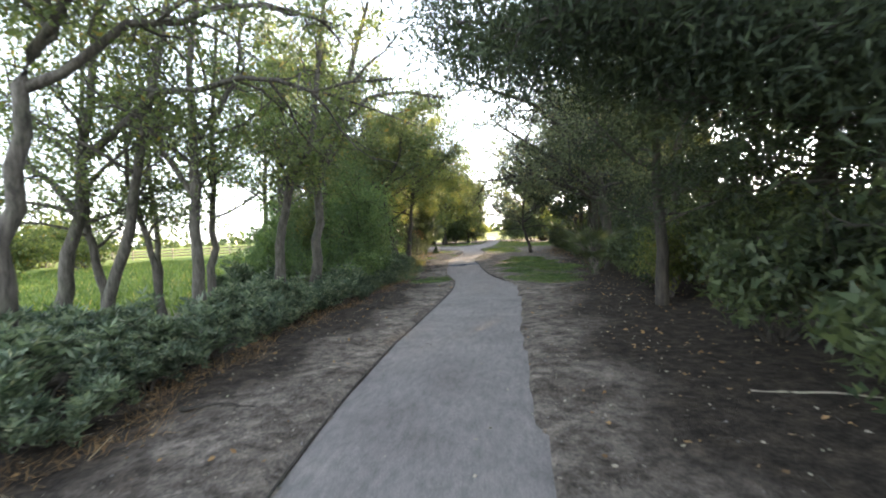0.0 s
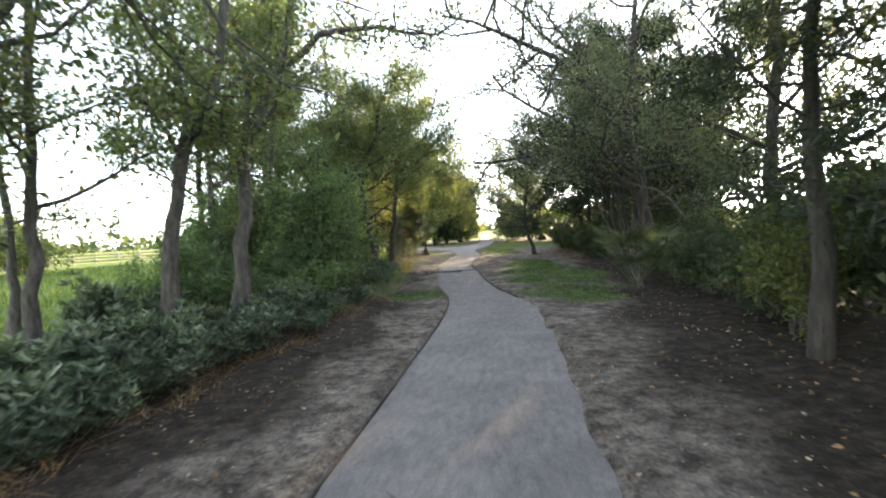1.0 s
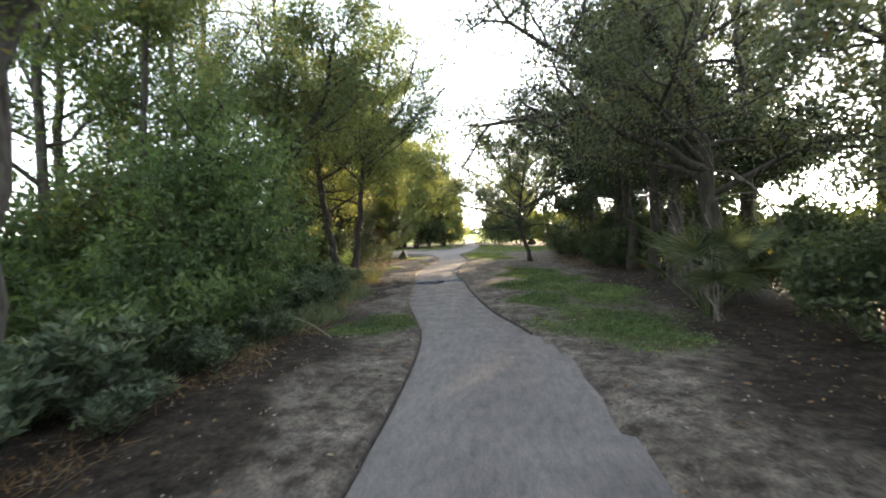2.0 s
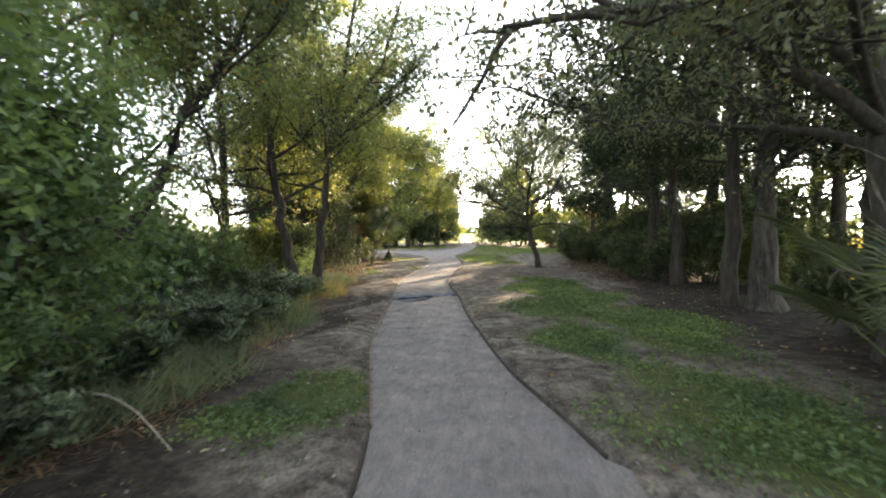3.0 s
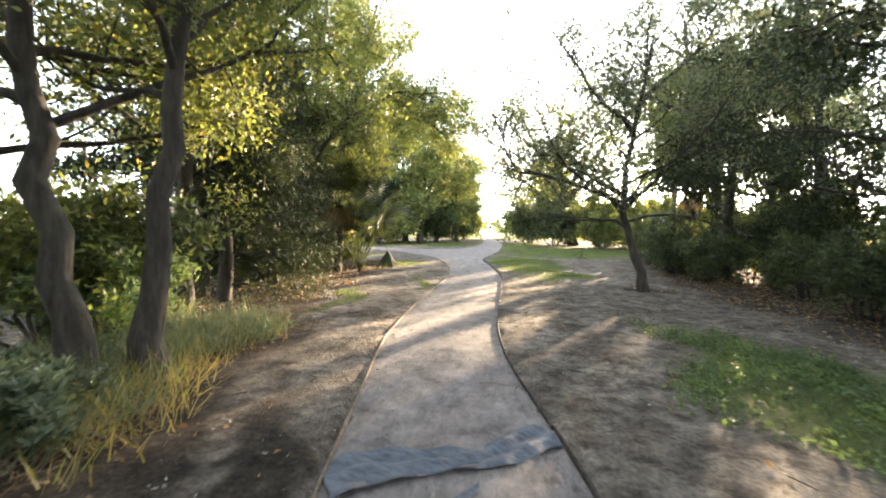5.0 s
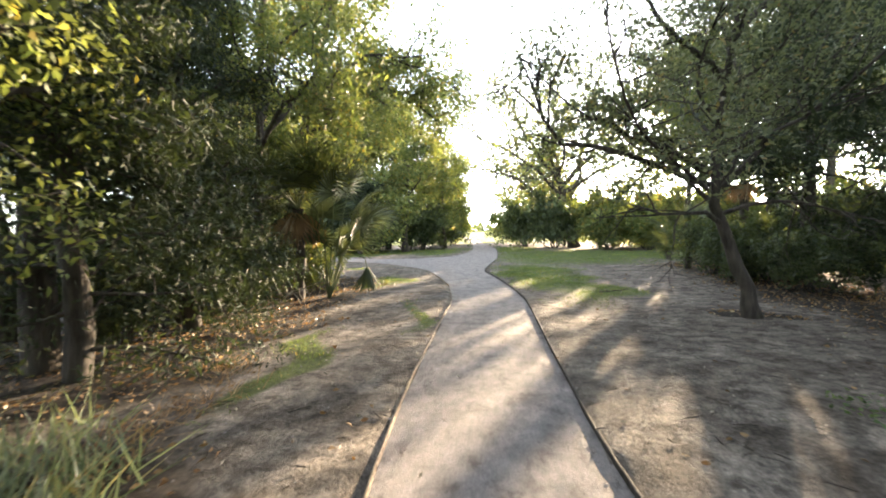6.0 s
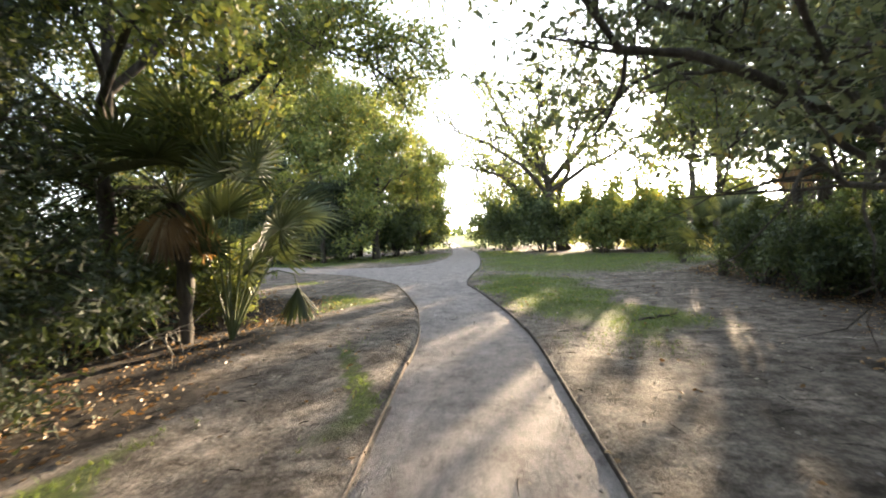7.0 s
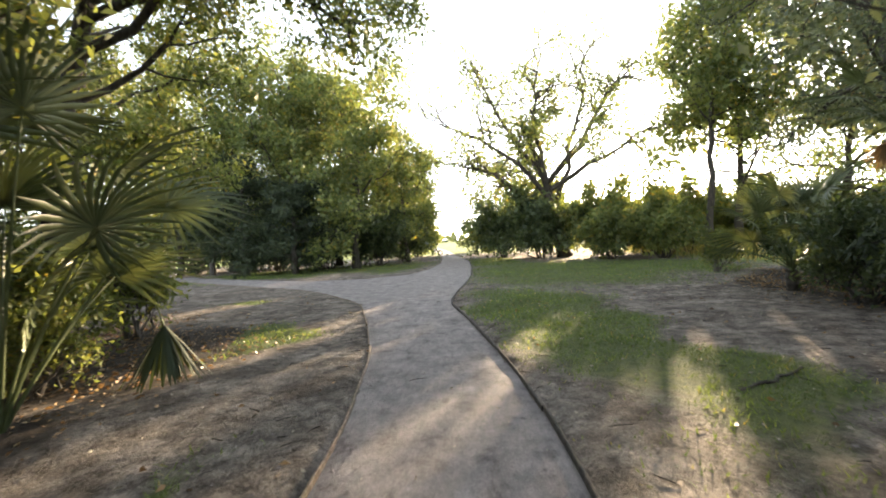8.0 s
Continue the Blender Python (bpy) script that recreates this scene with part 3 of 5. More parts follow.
left_tree((-3.25, 16.5, 0), [(0, 0, 0), (0.05, 0.1, 2.0), (0.2, 0.3, 3.8), (0.85, 1.0, 5.4), (1.7, 1.3, 7.6)], 0.17, 5, 6000, extra=[[(0.9, 1.0, 5.6), (1.9, 1.3, 6.6), (3.0, 1.5, 6.7), (4.0, 1.6, 6.3)]], forks=[[(0.2, 0.3, 3.8), (0.2, 0.2, 5.6), (-0.3, 0.1, 7.8)]])
left_tree((-8.4, 22.2, 0), [(0, 0, 0), (0.1, 0, 3.0), (0.4, 0.2, 7.4)], 0.15, 15, 7500, length=3.0, first=0.5, leaf=0.115)
left_tree((-9.4, 28.6, 0), [(0, 0, 0), (-0.1, 0, 3.0), (0.6, 0.1, 7.8)], 0.17, 16, 8500, length=3.4, first=0.4, leaf=0.115)
# a clump of leaning trunks close to the start, and the tree whose limb hangs over the walk
left_tree((-6.9, 11.6, 0), [(0, 0, 0), (0.3, 0, 1.6), (0.9, 0.1, 3.6), (1.5, 0.2, 6.6)], 0.17, 6, 5000, extra=[[(0.9, 0.1, 3.8), (2.6, 0.1, 4.9), (4.2, 0, 5.1), (5.6, 0.2, 4.6), (7.2, 0.4, 5.0)], [(0.6, 0, 2.6), (-0.4, 0, 4.0), (-1.4, 0.2, 6.0)]])
left_tree((-6.1, 12.2, 0), [(0, 0, 0), (-0.3, 0, 1.4), (-0.5, 0, 3.0), (-0.4, 0.1, 5.8)], 0.12, 7, 3000)
left_tree((-6.0, 11.9, 0), [(0, 0, 0), (0.4, 0, 1.5), (0.9, 0.1, 3.2), (1.9, 0.1, 5.6), (2.8, 0.2, 7.4)], 0.14, 8, 4200)
left_tree((-4.4, 8.6, 0), [(0, 0, 0), (0.3, 0.1, 2.2), (0.9, 0.1, 4.2), (2.2, 0.2, 5.4)], 0.16, 9, 4500, first=0.7, extra=[[(0.9, 0.1, 4.2), (2.0, 0.6, 5.2), (3.4, 1.0, 5.6), (5.0, 1.3, 5.4)]])
left_tree((-8.8, 16.5, 0), [(0, 0, 0), (0.1, 0, 2.4), (-0.2, 0, 6.4)], 0.12, 10, 4000)
left_tree((-6.4, 20.0, 0), [(0, 0, 0), (0.1, 0, 2.6), (0.3, 0.2, 7.2)], 0.14, 11, 6500, leaf_mat=GREEN, length=2.6)
left_tree((-4.6, 20.5, 0), [(0, 0, 0), (-0.1, 0, 2.4), (0.2, 0, 6.0)], 0.12, 12, 7000, length=2.3, first=0.25)
left_tree((-7.5, 25.0, 0), [(0, 0, 0), (0, 0, 3.0), (0.2, 0, 8.6)], 0.17, 13, 7500, length=3.0)
left_tree((-6.0, 24.4, 0), [(0, 0, 0), (0.6, 0.1, 1.4), (1.6, 0.2, 3.0), (2.3, 0.25, 4.0), (3.3, 0.1, 4.7), (3.7, 0.1, 6.0)], 0.15, 14, 9000, first=0.5, bark=DARK_BARK, extra=[[(2.2, 0.25, 3.9), (2.1, 0.3, 5.4), (1.6, 0.4, 7.8)]])
YELLOW_LABEL = "leafy tree with yellow-green sunlit crown beside the path"


def lit_tree(base, trunk, r, seed, count=12000, **more):
    trunk = [(x, y, z if z < 4 else 4 + (z - 4) * 1.45) for x, y, z in trunk]
    args = dict(limbs=14, first=0.32, length=3.0, twigs=2, leaf=0.092, leaf_mat=LIGHT, bark=DARK_BARK, group="sunlit trees along the path")
    args.update(more)
    return make_tree("tree", YELLOW_LABEL, "tree", base, trunk, r, seed, count=count * 1.05, **args)


lit_tree((-4.6, 30.2, 0), [(0, 0, 0), (-0.15, 0, 1.2), (-0.45, 0, 2.8), (-0.7, 0.1, 4.4), (-1.3, 0.3, 8.4)], 0.18, 21, 11000, first=0.46)
lit_tree((-3.95, 30.5, 0), [(0, 0, 0), (0.05, 0, 1.6), (0.3, 0.1, 3.2), (0.5, 0.2, 4.8), (1.3, 0.4, 7.6)], 0.15, 22, 11000, first=0.46, leaf_mat=OAK, extra=[[(0.5, 0.2, 4.6), (1.8, 0.6, 5.6), (2.8, 0.8, 6.4), (3.6, 0.8, 7.4)], [(0.5, 0.2, 4.8), (2.0, 0.1, 6.8), (3.2, 0, 9.6)], [(0.4, 0.2, 4.4), (1.6, 1.4, 6.2), (2.8, 2.2, 7.6), (3.2, 2.8, 9.4)]])
lit_tree((-6.8, 30.0, 0), [(0, 0, 0), (0.2, 0, 3.0), (0.1, 0, 9.0)], 0.18, 23, 6500, length=3.2, leaf_mat=OAK)
lit_tree((-6.2, 33.8, 0), [(0, 0, 0), (0.2, 0, 3.0), (0.5, 0.3, 8.2)], 0.17, 24, 13000, length=3.0, extra=[[(0.2, 0, 3.6), (1.4, 0, 5.6), (2.8, 0.2, 7.2), (3.8, 0.4, 9.0)]])
lit_tree((-8.6, 28.0, 0), [(0, 0, 0), (0, 0, 3.0), (0.4, 0, 9.5)], 0.2, 25, 7000, length=3.4, leaf_mat=OAK)

# ---- dark evergreens and the palms on the left ----
CEDAR_LABEL = "dark evergreen tree with shaded hanging boughs"
make_cedar("cedar", CEDAR_LABEL, (-7.1, 35.6, 0), 9.0, 0.2, 31, 0.4, 2.4, 22, 20000, 0.13, group="dark evergreens")
make_cedar("cedar", CEDAR_LABEL, (-7.4, 38.6, 0), 9.5, 0.22, 32, 0.4, 2.4, 22, 20000, 0.13, group="dark evergreens")
make_cedar("cedar", CEDAR_LABEL, (-6.3, 35.3, 0), 7.5, 0.15, 21, 0.3, 1.5, 24, 15000, 0.1, group="dark evergreens")
make_cedar("cedar", CEDAR_LABEL, (-6.6, 38.0, 0), 7.0, 0.15, 22, 0.3, 1.4, 24, 12000, 0.1, group="dark evergreens")
make_cedar("cedar", CEDAR_LABEL, (-9.6, 37.2, 0), 9.5, 0.2, 37, 0.5, 2.8, group="dark evergreens")
make_cedar("cedar", CEDAR_LABEL, (-10.6, 42.5, 0), 9.0, 0.2, 33, 1.0, 2.8, group="dark evergreens")
lit_tree((-8.2, 45.2, 0), [(0, 0, 0), (0.3, 0, 3.0), (1.2, 0.2, 6.0), (2.2, 0.6, 9.0)], 0.2, 34, 19000, length=3.2, leaf=0.12, extra=[[(1.0, 0.2, 6.0), (3.0, 1.2, 7.4), (4.6, 2.0, 7.6), (6.0, 2.4, 7.0)], [(0.9, 0.2, 5.6), (3.0, 0.8, 6.4), (4.6, 1.2, 6.3), (5.6, 1.4, 5.6)], [(0.9, 0.1, 5.0), (2.6, 0.4, 6.4), (4.2, 0.6, 7.8)]])
lit_tree((-11.5, 49.5, 0), [(0, 0, 0), (0.3, 0, 3.5), (1.0, 0.4, 9.5)], 0.22, 35, 16000, length=3.6, leaf=0.13)
lit_tree((-7.0, 41.0, 0), [(0, 0, 0), (0.2, 0, 3.5), (0.6, 0.4, 8.6)], 0.15, 36, 15000, length=3.2, leaf=0.11, first=0.33, extra=[[(0.3, 0, 3.4), (1.2, -0.8, 4.6), (2.2, -1.2, 5.0), (3.0, -1.4, 4.4)], [(0.3, 0, 4.2), (1.4, 0.6, 5.8), (2.6, 1.0, 6.6), (3.8, 1.4, 6.2)]])

# ---- right side ----
make_cedar("cedar", "dark evergreen tree with shaded boughs over the path", (7.6, 9.2, 0), 8.5, 0.22, 41, 2.1, 3.8, 30, 64000, 0.105, group="dark evergreens",
           tips=[(-5.0, -0.2, 4.4), (-4.3, -1.2, 4.0), (-4.2, 1.0, 4.9), (-3.2, -0.8, 3.9), (-5.4, 1.3, 5.2), (-3.0, 0.6, 3.7), (-2.4, -1.6, 3.6), (-3.6, 2.2, 5.4), (-4.6, 0.4, 4.6), (-5.6, 2.2, 5.9)])
make_cedar("cedar", CEDAR_LABEL, (6.1, 14.45, 0), 7.5, 0.13, 42, 2.0, 2.2, 20, 15000, 0.11, group="dark evergreens")
make_cedar("cedar", CEDAR_LABEL, (9.6, 13.0, 0), 8.5, 0.2, 43, 1.2, 2.8, 22, 15000, 0.13, group="dark evergreens")
make_cedar("cedar", CEDAR_LABEL, (7.9, 11.7, 0), 8.0, 0.17, 40, 1.5, 2.4, 20, 13000, 0.12, group="dark evergreens")
make_cedar("cedar", CEDAR_LABEL, (10.6, 16.4, 0), 9.5, 0.2, 38, 1.0, 3.0, 20, 9000, 0.22, group="dark evergreens")
make_cedar("cedar", CEDAR_LABEL, (10.8, 10.2, 0), 10.0, 0.2, 39, 1.0, 3.2, 22, 12000, 0.22, group="dark evergreens")
make_cedar("cedar", CEDAR_LABEL, (9.0, 7.2, 0), 10.0, 0.2, 30, 2.0, 3.2, 22, 12000, 0.18, group="dark evergreens")
make_cedar("cedar", CEDAR_LABEL, (10.8, 30.8, 0), 9.0, 0.2, 29, 2.2, 2.8, 20, 6000, 0.2, group="dark evergreens")
make_cedar("cedar", CEDAR_LABEL, (10.6, 24.4, 0), 9.0, 0.2, 28, 1.0, 2.6, 18, 8000, 0.2, group="dark evergreens")
# unseen cedars beside and behind the start, added to shade the ground on the right
for x, y, seed in [(8.4, 4.4, 26), (7.6, 0.2, 27), (6.6, -4.2, 20)]:
    make_cedar("cedar", CEDAR_LABEL, (x, y, 0), 10.0, 0.2, seed, 1.6, 3.2, 22, 13000, 0.15, group="dark evergreens")
for x, y, seed in [(12.4, 34.2, 17), (13.0, 41.0, 18)]:
    make_cedar("cedar", CEDAR_LABEL, (x, y, 0), 9.5, 0.2, seed, 1.9, 3.0, 20, 6000, 0.24, group="dark evergreens")
GREY_LABEL = "grey-green oak with crooked limbs reaching over the path"
make_tree("oak", GREY_LABEL, "tree", (6.6, 23.4, 0), [(0, 0, 0), (-0.2, 0, 2.4), (-0.5, 0.1, 4.6), (-0.2, 0.2, 9.0)], 0.22, 44, 13, 0.3, 3.0, count=21000, leaf=0.085, leaf_mat=GREY_OAK, bark=DARK_BARK,
          group="oaks", extra=[[(-0.4, 0, 3.6), (-1.6, -0.1, 4.6), (-3.0, -0.4, 5.4), (-4.6, -0.8, 6.5)], [(-0.5, 0, 4.6), (-1.8, -0.4, 6.4), (-3.2, -0.6, 8.2)], [(-0.4, 0, 5.2), (-2.4, -0.6, 7.0), (-4.4, -1.0, 8.8)], [(-0.5, 0, 4.4), (-2.6, -1.4, 6.0), (-4.6, -2.6, 6.6), (-6.3, -3.4, 7.0)], [(-0.3, 0, 3.0), (-2.0, -0.8, 4.0), (-3.8, -1.4, 4.5), (-5.2, -2.0, 4.5)]])
make_tree("oak", GREY_LABEL, "tree", (8.0, 19.0, 0), [(0, 0, 0), (-0.1, 0, 3.0), (0.2, 0.2, 9.0)], 0.2, 45, 11, 0.3, 2.8, count=8000, leaf_mat=GREY_OAK, bark=DARK_BARK, group="oaks")
BARKY = bark_material("plated_bark", (0.02, 0.017, 0.015), (0.12, 0.105, 0.09), 9.0)
make_cedar("cedar", "straight dark evergreen trunk beside the shaggy trunk", (6.65, 27.85, 0), 9.5, 0.17, 46, 2.9, 3.4, 22, 17000, group="dark evergreens")
make_tree("oak", "thick trunk with shaggy plated bark and dark crown", "tree", (7.2, 27.5, 0), [(0, 0, 0), (0, 0, 3.0), (0.15, 0.1, 9.5)], 0.27, 47, 10, 0.45, 3.0, count=4800, leaf_mat=GREY_OAK, bark=BARKY, group="oaks", flare=1.6)
make_tree("oak", "shaggy-barked tree standing behind a palmetto", "tree", (9.3, 27.6, 0), [(0, 0, 0), (0, 0, 3.0), (-0.3, 0.1, 9.0)], 0.24, 48, 10, 0.4, 2.8, count=5000, leaf_mat=GREY_OAK, bark=BARKY, group="oaks")
make_tree("oak", GREY_LABEL, "tree", (7.2, 32.2, 0), [(0, 0, 0), (-0.2, 0, 3.0), (-0.4, 0.1, 6.0), (-0.2, 0.2, 10.0)], 0.18, 54, 10, 0.42, 2.9, count=12500, leaf=0.09, leaf_mat=GREY_OAK, bark=DARK_BARK, group="oaks",
          extra=[[(-0.3, 0, 4.0), (-2.0, 0, 5.8), (-3.8, 0.3, 7.2)], [(-0.3, 0, 5.4), (-1.5, 0.3, 8.0), (-2.8, 0.5, 9.8)], [(-0.3, 0, 4.2), (-2.2, 0, 5.4), (-4.2, 0.3, 6.0), (-5.9, 0.5, 6.6)]])
make_cedar("cedar", "dark evergreen with flat layered boughs", (7.4, 35.0, 0), 10.5, 0.2, 49, 2.2, 3.4, 28, 15000, group="dark evergreens")
make_tree("oak", "dark many-limbed tree against the low sun", "tree", (10.4, 37.0, 0), [(0, 0, 0), (-0.1, 0, 2.0), (0.2, 0.2, 10.0)], 0.22, 50, 13, 0.22, 4.0, count=9000, leaf_mat=GREY_OAK, bark=DARK_BARK, group="oaks")
make_tree("oak", "small oak leaning over bare sandy ground", "tree", (3.45, 38.75, 0), [(0, 0, 0), (-0.15, 0, 0.8), (-0.45, 0.1, 1.8), (-0.6, 0.2, 2.6), (-0.3, 0.2, 4.2), (0.1, 0.3, 6.8)], 0.13, 51, 15, 0.36, 3.1,
          (0.15, 0.8), 7, 4, 13500, 0.088, clear=2.1, leaf_mat=GREY_OAK, bark=DARK_BARK, group="oaks", extra=[[(-0.5, 0.1, 2.2), (0.2, 0.2, 3.2), (1.0, 0.3, 4.2), (1.8, 0.2, 5.4)], [(-0.6, 0.2, 2.6), (-1.8, 0.2, 3.4), (-3.3, 0.0, 4.1)], [(-0.5, 0.1, 2.4), (-1.8, -0.4, 3.0), (-3.4, -0.6, 3.3), (-4.2, -0.6, 4.4)], [(-0.3, 0.2, 4.2), (-1.6, 0.3, 5.4), (-2.6, 0.2, 6.6)], [(0, 0.3, 5), (1.5, 0.3, 6.2), (2.2, 0.2, 7.2)]])
make_cedar("cedar", CEDAR_LABEL, (9.4, 42.0, 0), 8.5, 0.2, 55, 0.8, 2.8, 22, 9000, 0.17, group="dark evergreens")
make_cedar("cedar", CEDAR_LABEL, (7.8, 44.2, 0), 8.0, 0.2, 52, 0.8, 2.8, 22, 14000, group="dark evergreens")
make_tree("oak", GREY_LABEL, "tree", (9.4, 48.5, 0), [(0, 0, 0), (-0.2, 0, 3.0), (-0.8, 0.6, 7.0), (-1.6, 1.0, 11.5)], 0.24, 53, 12, 0.35, 4.2, count=11000, leaf_mat=GREY_OAK, bark=DARK_BARK, group="oaks", extra=[[(-0.8, 0.6, 6.5), (-3.0, 0.6, 8.2), (-5.2, 0.8, 9.2)]])

# ---- far end of the walk ----
FAR_LABEL = "tall spreading tree at the back of the lawn"


def far_tree(base, h, seed, mat, count=8000, r=0.22, length=4.2, first=0.25, **more):
    return make_tree("tree", FAR_LABEL, "tree", base, [(0, 0, 0), (0.2, 0, h * 0.3), (0.5, 0.2, h * 0.6), (0.2, 0.4, h)], r, seed, 20, first, length, (0.1, 0.8), 6, 3, int(count * 0.85), 0.22, 0.7, 0.42,
                     leaf_mat=mat, bark=DARK_BARK, group="trees behind the lawn", far=True, wobble=0.42, **more)


t61 = far_tree((-8.5, 68.5, 0), 11.5, 61, LIGHT, 10000)
t62 = far_tree((-13.5, 70.5, 0), 13.5, 62, LIGHT, 11000, length=5)
for ob, x, y, turn, size in [(t61, -11.2, 74, 2.0, 1.1), (t61, -5.6, 73.5, 4.0, 0.7), (t62, -17.0, 77, 1.2, 1.05), (t62, -23.0, 72, 3.0, 1.0)]:
    placed(ob, x, y, 0, turn, size)
far_tree((-19.5, 73, 0), 14.5, 63, LIGHT, 13000, length=5.5)
far_tree((-27, 77, 0), 13, 64, OAK, 9000, length=5)
far_tree((-6.5, 80, 0), 8, 65, LIGHT, 8000, length=3.2)
far_tree((-9, 92, 0), 9, 66, LIGHT, 7000)
far_tree((11.6, 62.2, 0), 12.5, 67, LIGHT, 5600, 0.2, 3.2, 0.56)
far_tree((13.8, 63.5, 0), 12.5, 68, LIGHT, 7000, 0.22, 4.0, 0.3)
far_tree((17.5, 61.0, 0), 12.0, 69, OAK, 8000, 0.2, 4.4)
far_tree((14.5, 53.5, 0), 12.5, 70, GREY_OAK, 10000, 0.24, 4.8, 0.35)
far_tree((3.5, 88, 0), 8.0, 71, LIGHT, 6000)
OPEN = [[(-0.4, 0, 2.8), (-2.8, 0, 6.4), (-5.4, 0, 8.4), (-8.0, 0, 10.2)], [(-0.4, 0, 3.0), (1.2, 0, 7.0), (2.6, 0, 11.5), (3.2, 0.3, 14.6)], [(-0.8, 0, 4.2), (-2.0, 0, 9.5), (-1.6, 0.2, 14.2)], [(0.9, 0, 5.5), (3.8, 0, 9.4), (6.2, 0.2, 12.2)],
        [(-1.2, 0, 5.0), (-4.2, 0, 10.4), (-5.4, 0, 13.6)], [(0.4, 0, 4.6), (3.8, 0, 7.0), (7.4, 0.2, 8.8)], [(-0.5, 0, 3.4), (-3.6, 0, 5.4), (-7.4, 0, 7.0)]]
make_tree("oak", "open-branched oak with bare curving limbs", "tree", (5.6, 69.0, 0), [(0, 0, 0), (-0.4, 0, 2.6), (-1.0, 0, 5.0), (-2.2, 0, 9.0)], 0.4, 72, 5, 0.5, 5.2, (0.2, 0.9), 8, 4, 10000, 0.18, 0.7, 0.4, LIGHT, DARK_BARK, "oaks", far=True, extra=OPEN)

for x, y, h, seed in [(-15.2, 66.6, 7.5, 14), (-11.6, 65.6, 5.5, 15), (-19.0, 69.4, 8.5, 16)]:
    make_cedar("cedar", "dark evergreen at the back of the lawn", (x, y, 0), h, 0.18, seed, 0.3, 2.6, 22, 5200, 0.32, group="dark evergreens")

# ---- bushes ----
rngs = np.random.default_rng(5)
b0 = make_shrub("broadleaf_shrub", "low broad-leaved shrub with glossy rosettes of leaves", (-2.6, 7.6, 0), (1.1, 1.1, 0.95), 81, 3800, 0.16, 0.27, SHRUB, 11, "low shrubs on the bank", rosette=7)
b1 = make_shrub("broadleaf_shrub", "low broad-leaved shrub with glossy rosettes of leaves", (-2.9, 9.6, 0), (1.2, 1.2, 1.05), 82, 3800, 0.17, 0.25, SHRUB, 11, "low shrubs on the bank", rosette=6)
b2 = make_shrub("broadleaf_shrub", "low broad-leaved shrub with glossy rosettes of leaves", (-2.7, 11.6, 0), (1.1, 1.2, 0.9), 83, 3700, 0.155, 0.29, SHRUB, 10, "low shrubs on the bank", rosette=7)
for x, y, k, s in [(-1.9, 5.4, 1, 0.8), (-4.4, 8.2, 0, 1.1), (-4.6, 10.2, 1, 1.0), (-3.4, 13.6, 0, 1.0), (-2.55, 13.4, 2, 0.8), (-2.6, 15.2, 1, 0.85), (-4.6, 14.9, 2, 1.1), (-2.5, 17.0, 0, 0.85),
                   (-5.9, 9.0, 2, 1.0), (-2.75, 21.6, 2, 0.8), (-3.0, 23.4, 0, 0.8), (-3.9, 24.6, 1, 0.8), (-3.5, 26.3, 2, 0.75), (-4.2, 27.6, 0, 0.8), (-4.8, 28.8, 1, 0.7), (-5.0, 25.6, 2, 0.9), (-1.5, 3.2, 0, 0.9), (-1.75, 7.2, 1, 0.62), (-1.9, 8.6, 0, 0.6), (-2.0, 10.1, 2, 0.66), (-2.15, 11.6, 1, 0.6), (-2.3, 12.9, 0, 0.6), (-2.2, 14.6, 2, 0.55), (-2.0, 16.6, 1, 0.5), (-2.1, 18.4, 0, 0.5), (-2.2, 20.0, 2, 0.55), (-3.0, 24.8, 1, 0.6), (-3.4, 27.4, 2, 0.6), (-3.8, 29.0, 0, 0.6), (-3.0, 3.4, 2, 1.1)]:
    placed((b0, b1, b2)[k], x, y, 0, rngs.uniform(0, 6), s, rngs.uniform(0.95, 1.2))
g0 = make_shrub("bush", "soft green feathery bush at the path's edge", (-3.1, 18.6, 0), (1.3, 1.3, 1.7), 84, 6000, 0.12, 0.34, GREEN, 14, "green bushes", narrow=True)
for x, y, s in [(-3.3, 20.6, 0.85), (-5.0, 17.4, 1.1), (-5.4, 19.4, 1.4), (-5.3, 22.2, 1.5), (-6.8, 22.6, 1.7), (-6.9, 27.2, 1.4), (-5.6, 26.4, 1.1), (-7.4, 23.6, 1.8), (-9.0, 26.2, 1.9), (-5.9, 31.6, 0.9)]:
    placed(g0, x, y, 0, rngs.uniform(0, 6), s, rngs.uniform(0.9, 1.15))
y0 = make_shrub("bush", "yellow-green young bush catching the light", (-5.7, 29.0, 0), (0.7, 0.7, 1.6), 85, 3500, 0.10, 0.4, LIGHT, 12, "young bushes")
for x, y, s in [(-5.2, 27.6, 0.8), (6.6, 15.8, 1.1), (8.6, 24.2, 1.2), (9.4, 22.4, 1.4), (8.8, 30.4, 1.1), (7.4, 53.6, 0.8), (-6.9, 43.8, 1.2), (-7.6, 46.4, 1.3), (-6.2, 42.9, 0.8), (-6.4, 31.4, 1.5)]:
    placed(y0, x, y, 0, rngs.uniform(0, 6), s, rngs.uniform(0.9, 1.2))
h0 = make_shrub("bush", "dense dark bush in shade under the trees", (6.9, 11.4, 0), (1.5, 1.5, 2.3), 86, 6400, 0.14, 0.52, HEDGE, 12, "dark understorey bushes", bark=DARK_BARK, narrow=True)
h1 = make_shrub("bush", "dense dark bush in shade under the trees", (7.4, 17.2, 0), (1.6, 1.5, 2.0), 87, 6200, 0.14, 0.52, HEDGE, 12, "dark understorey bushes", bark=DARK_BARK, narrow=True)
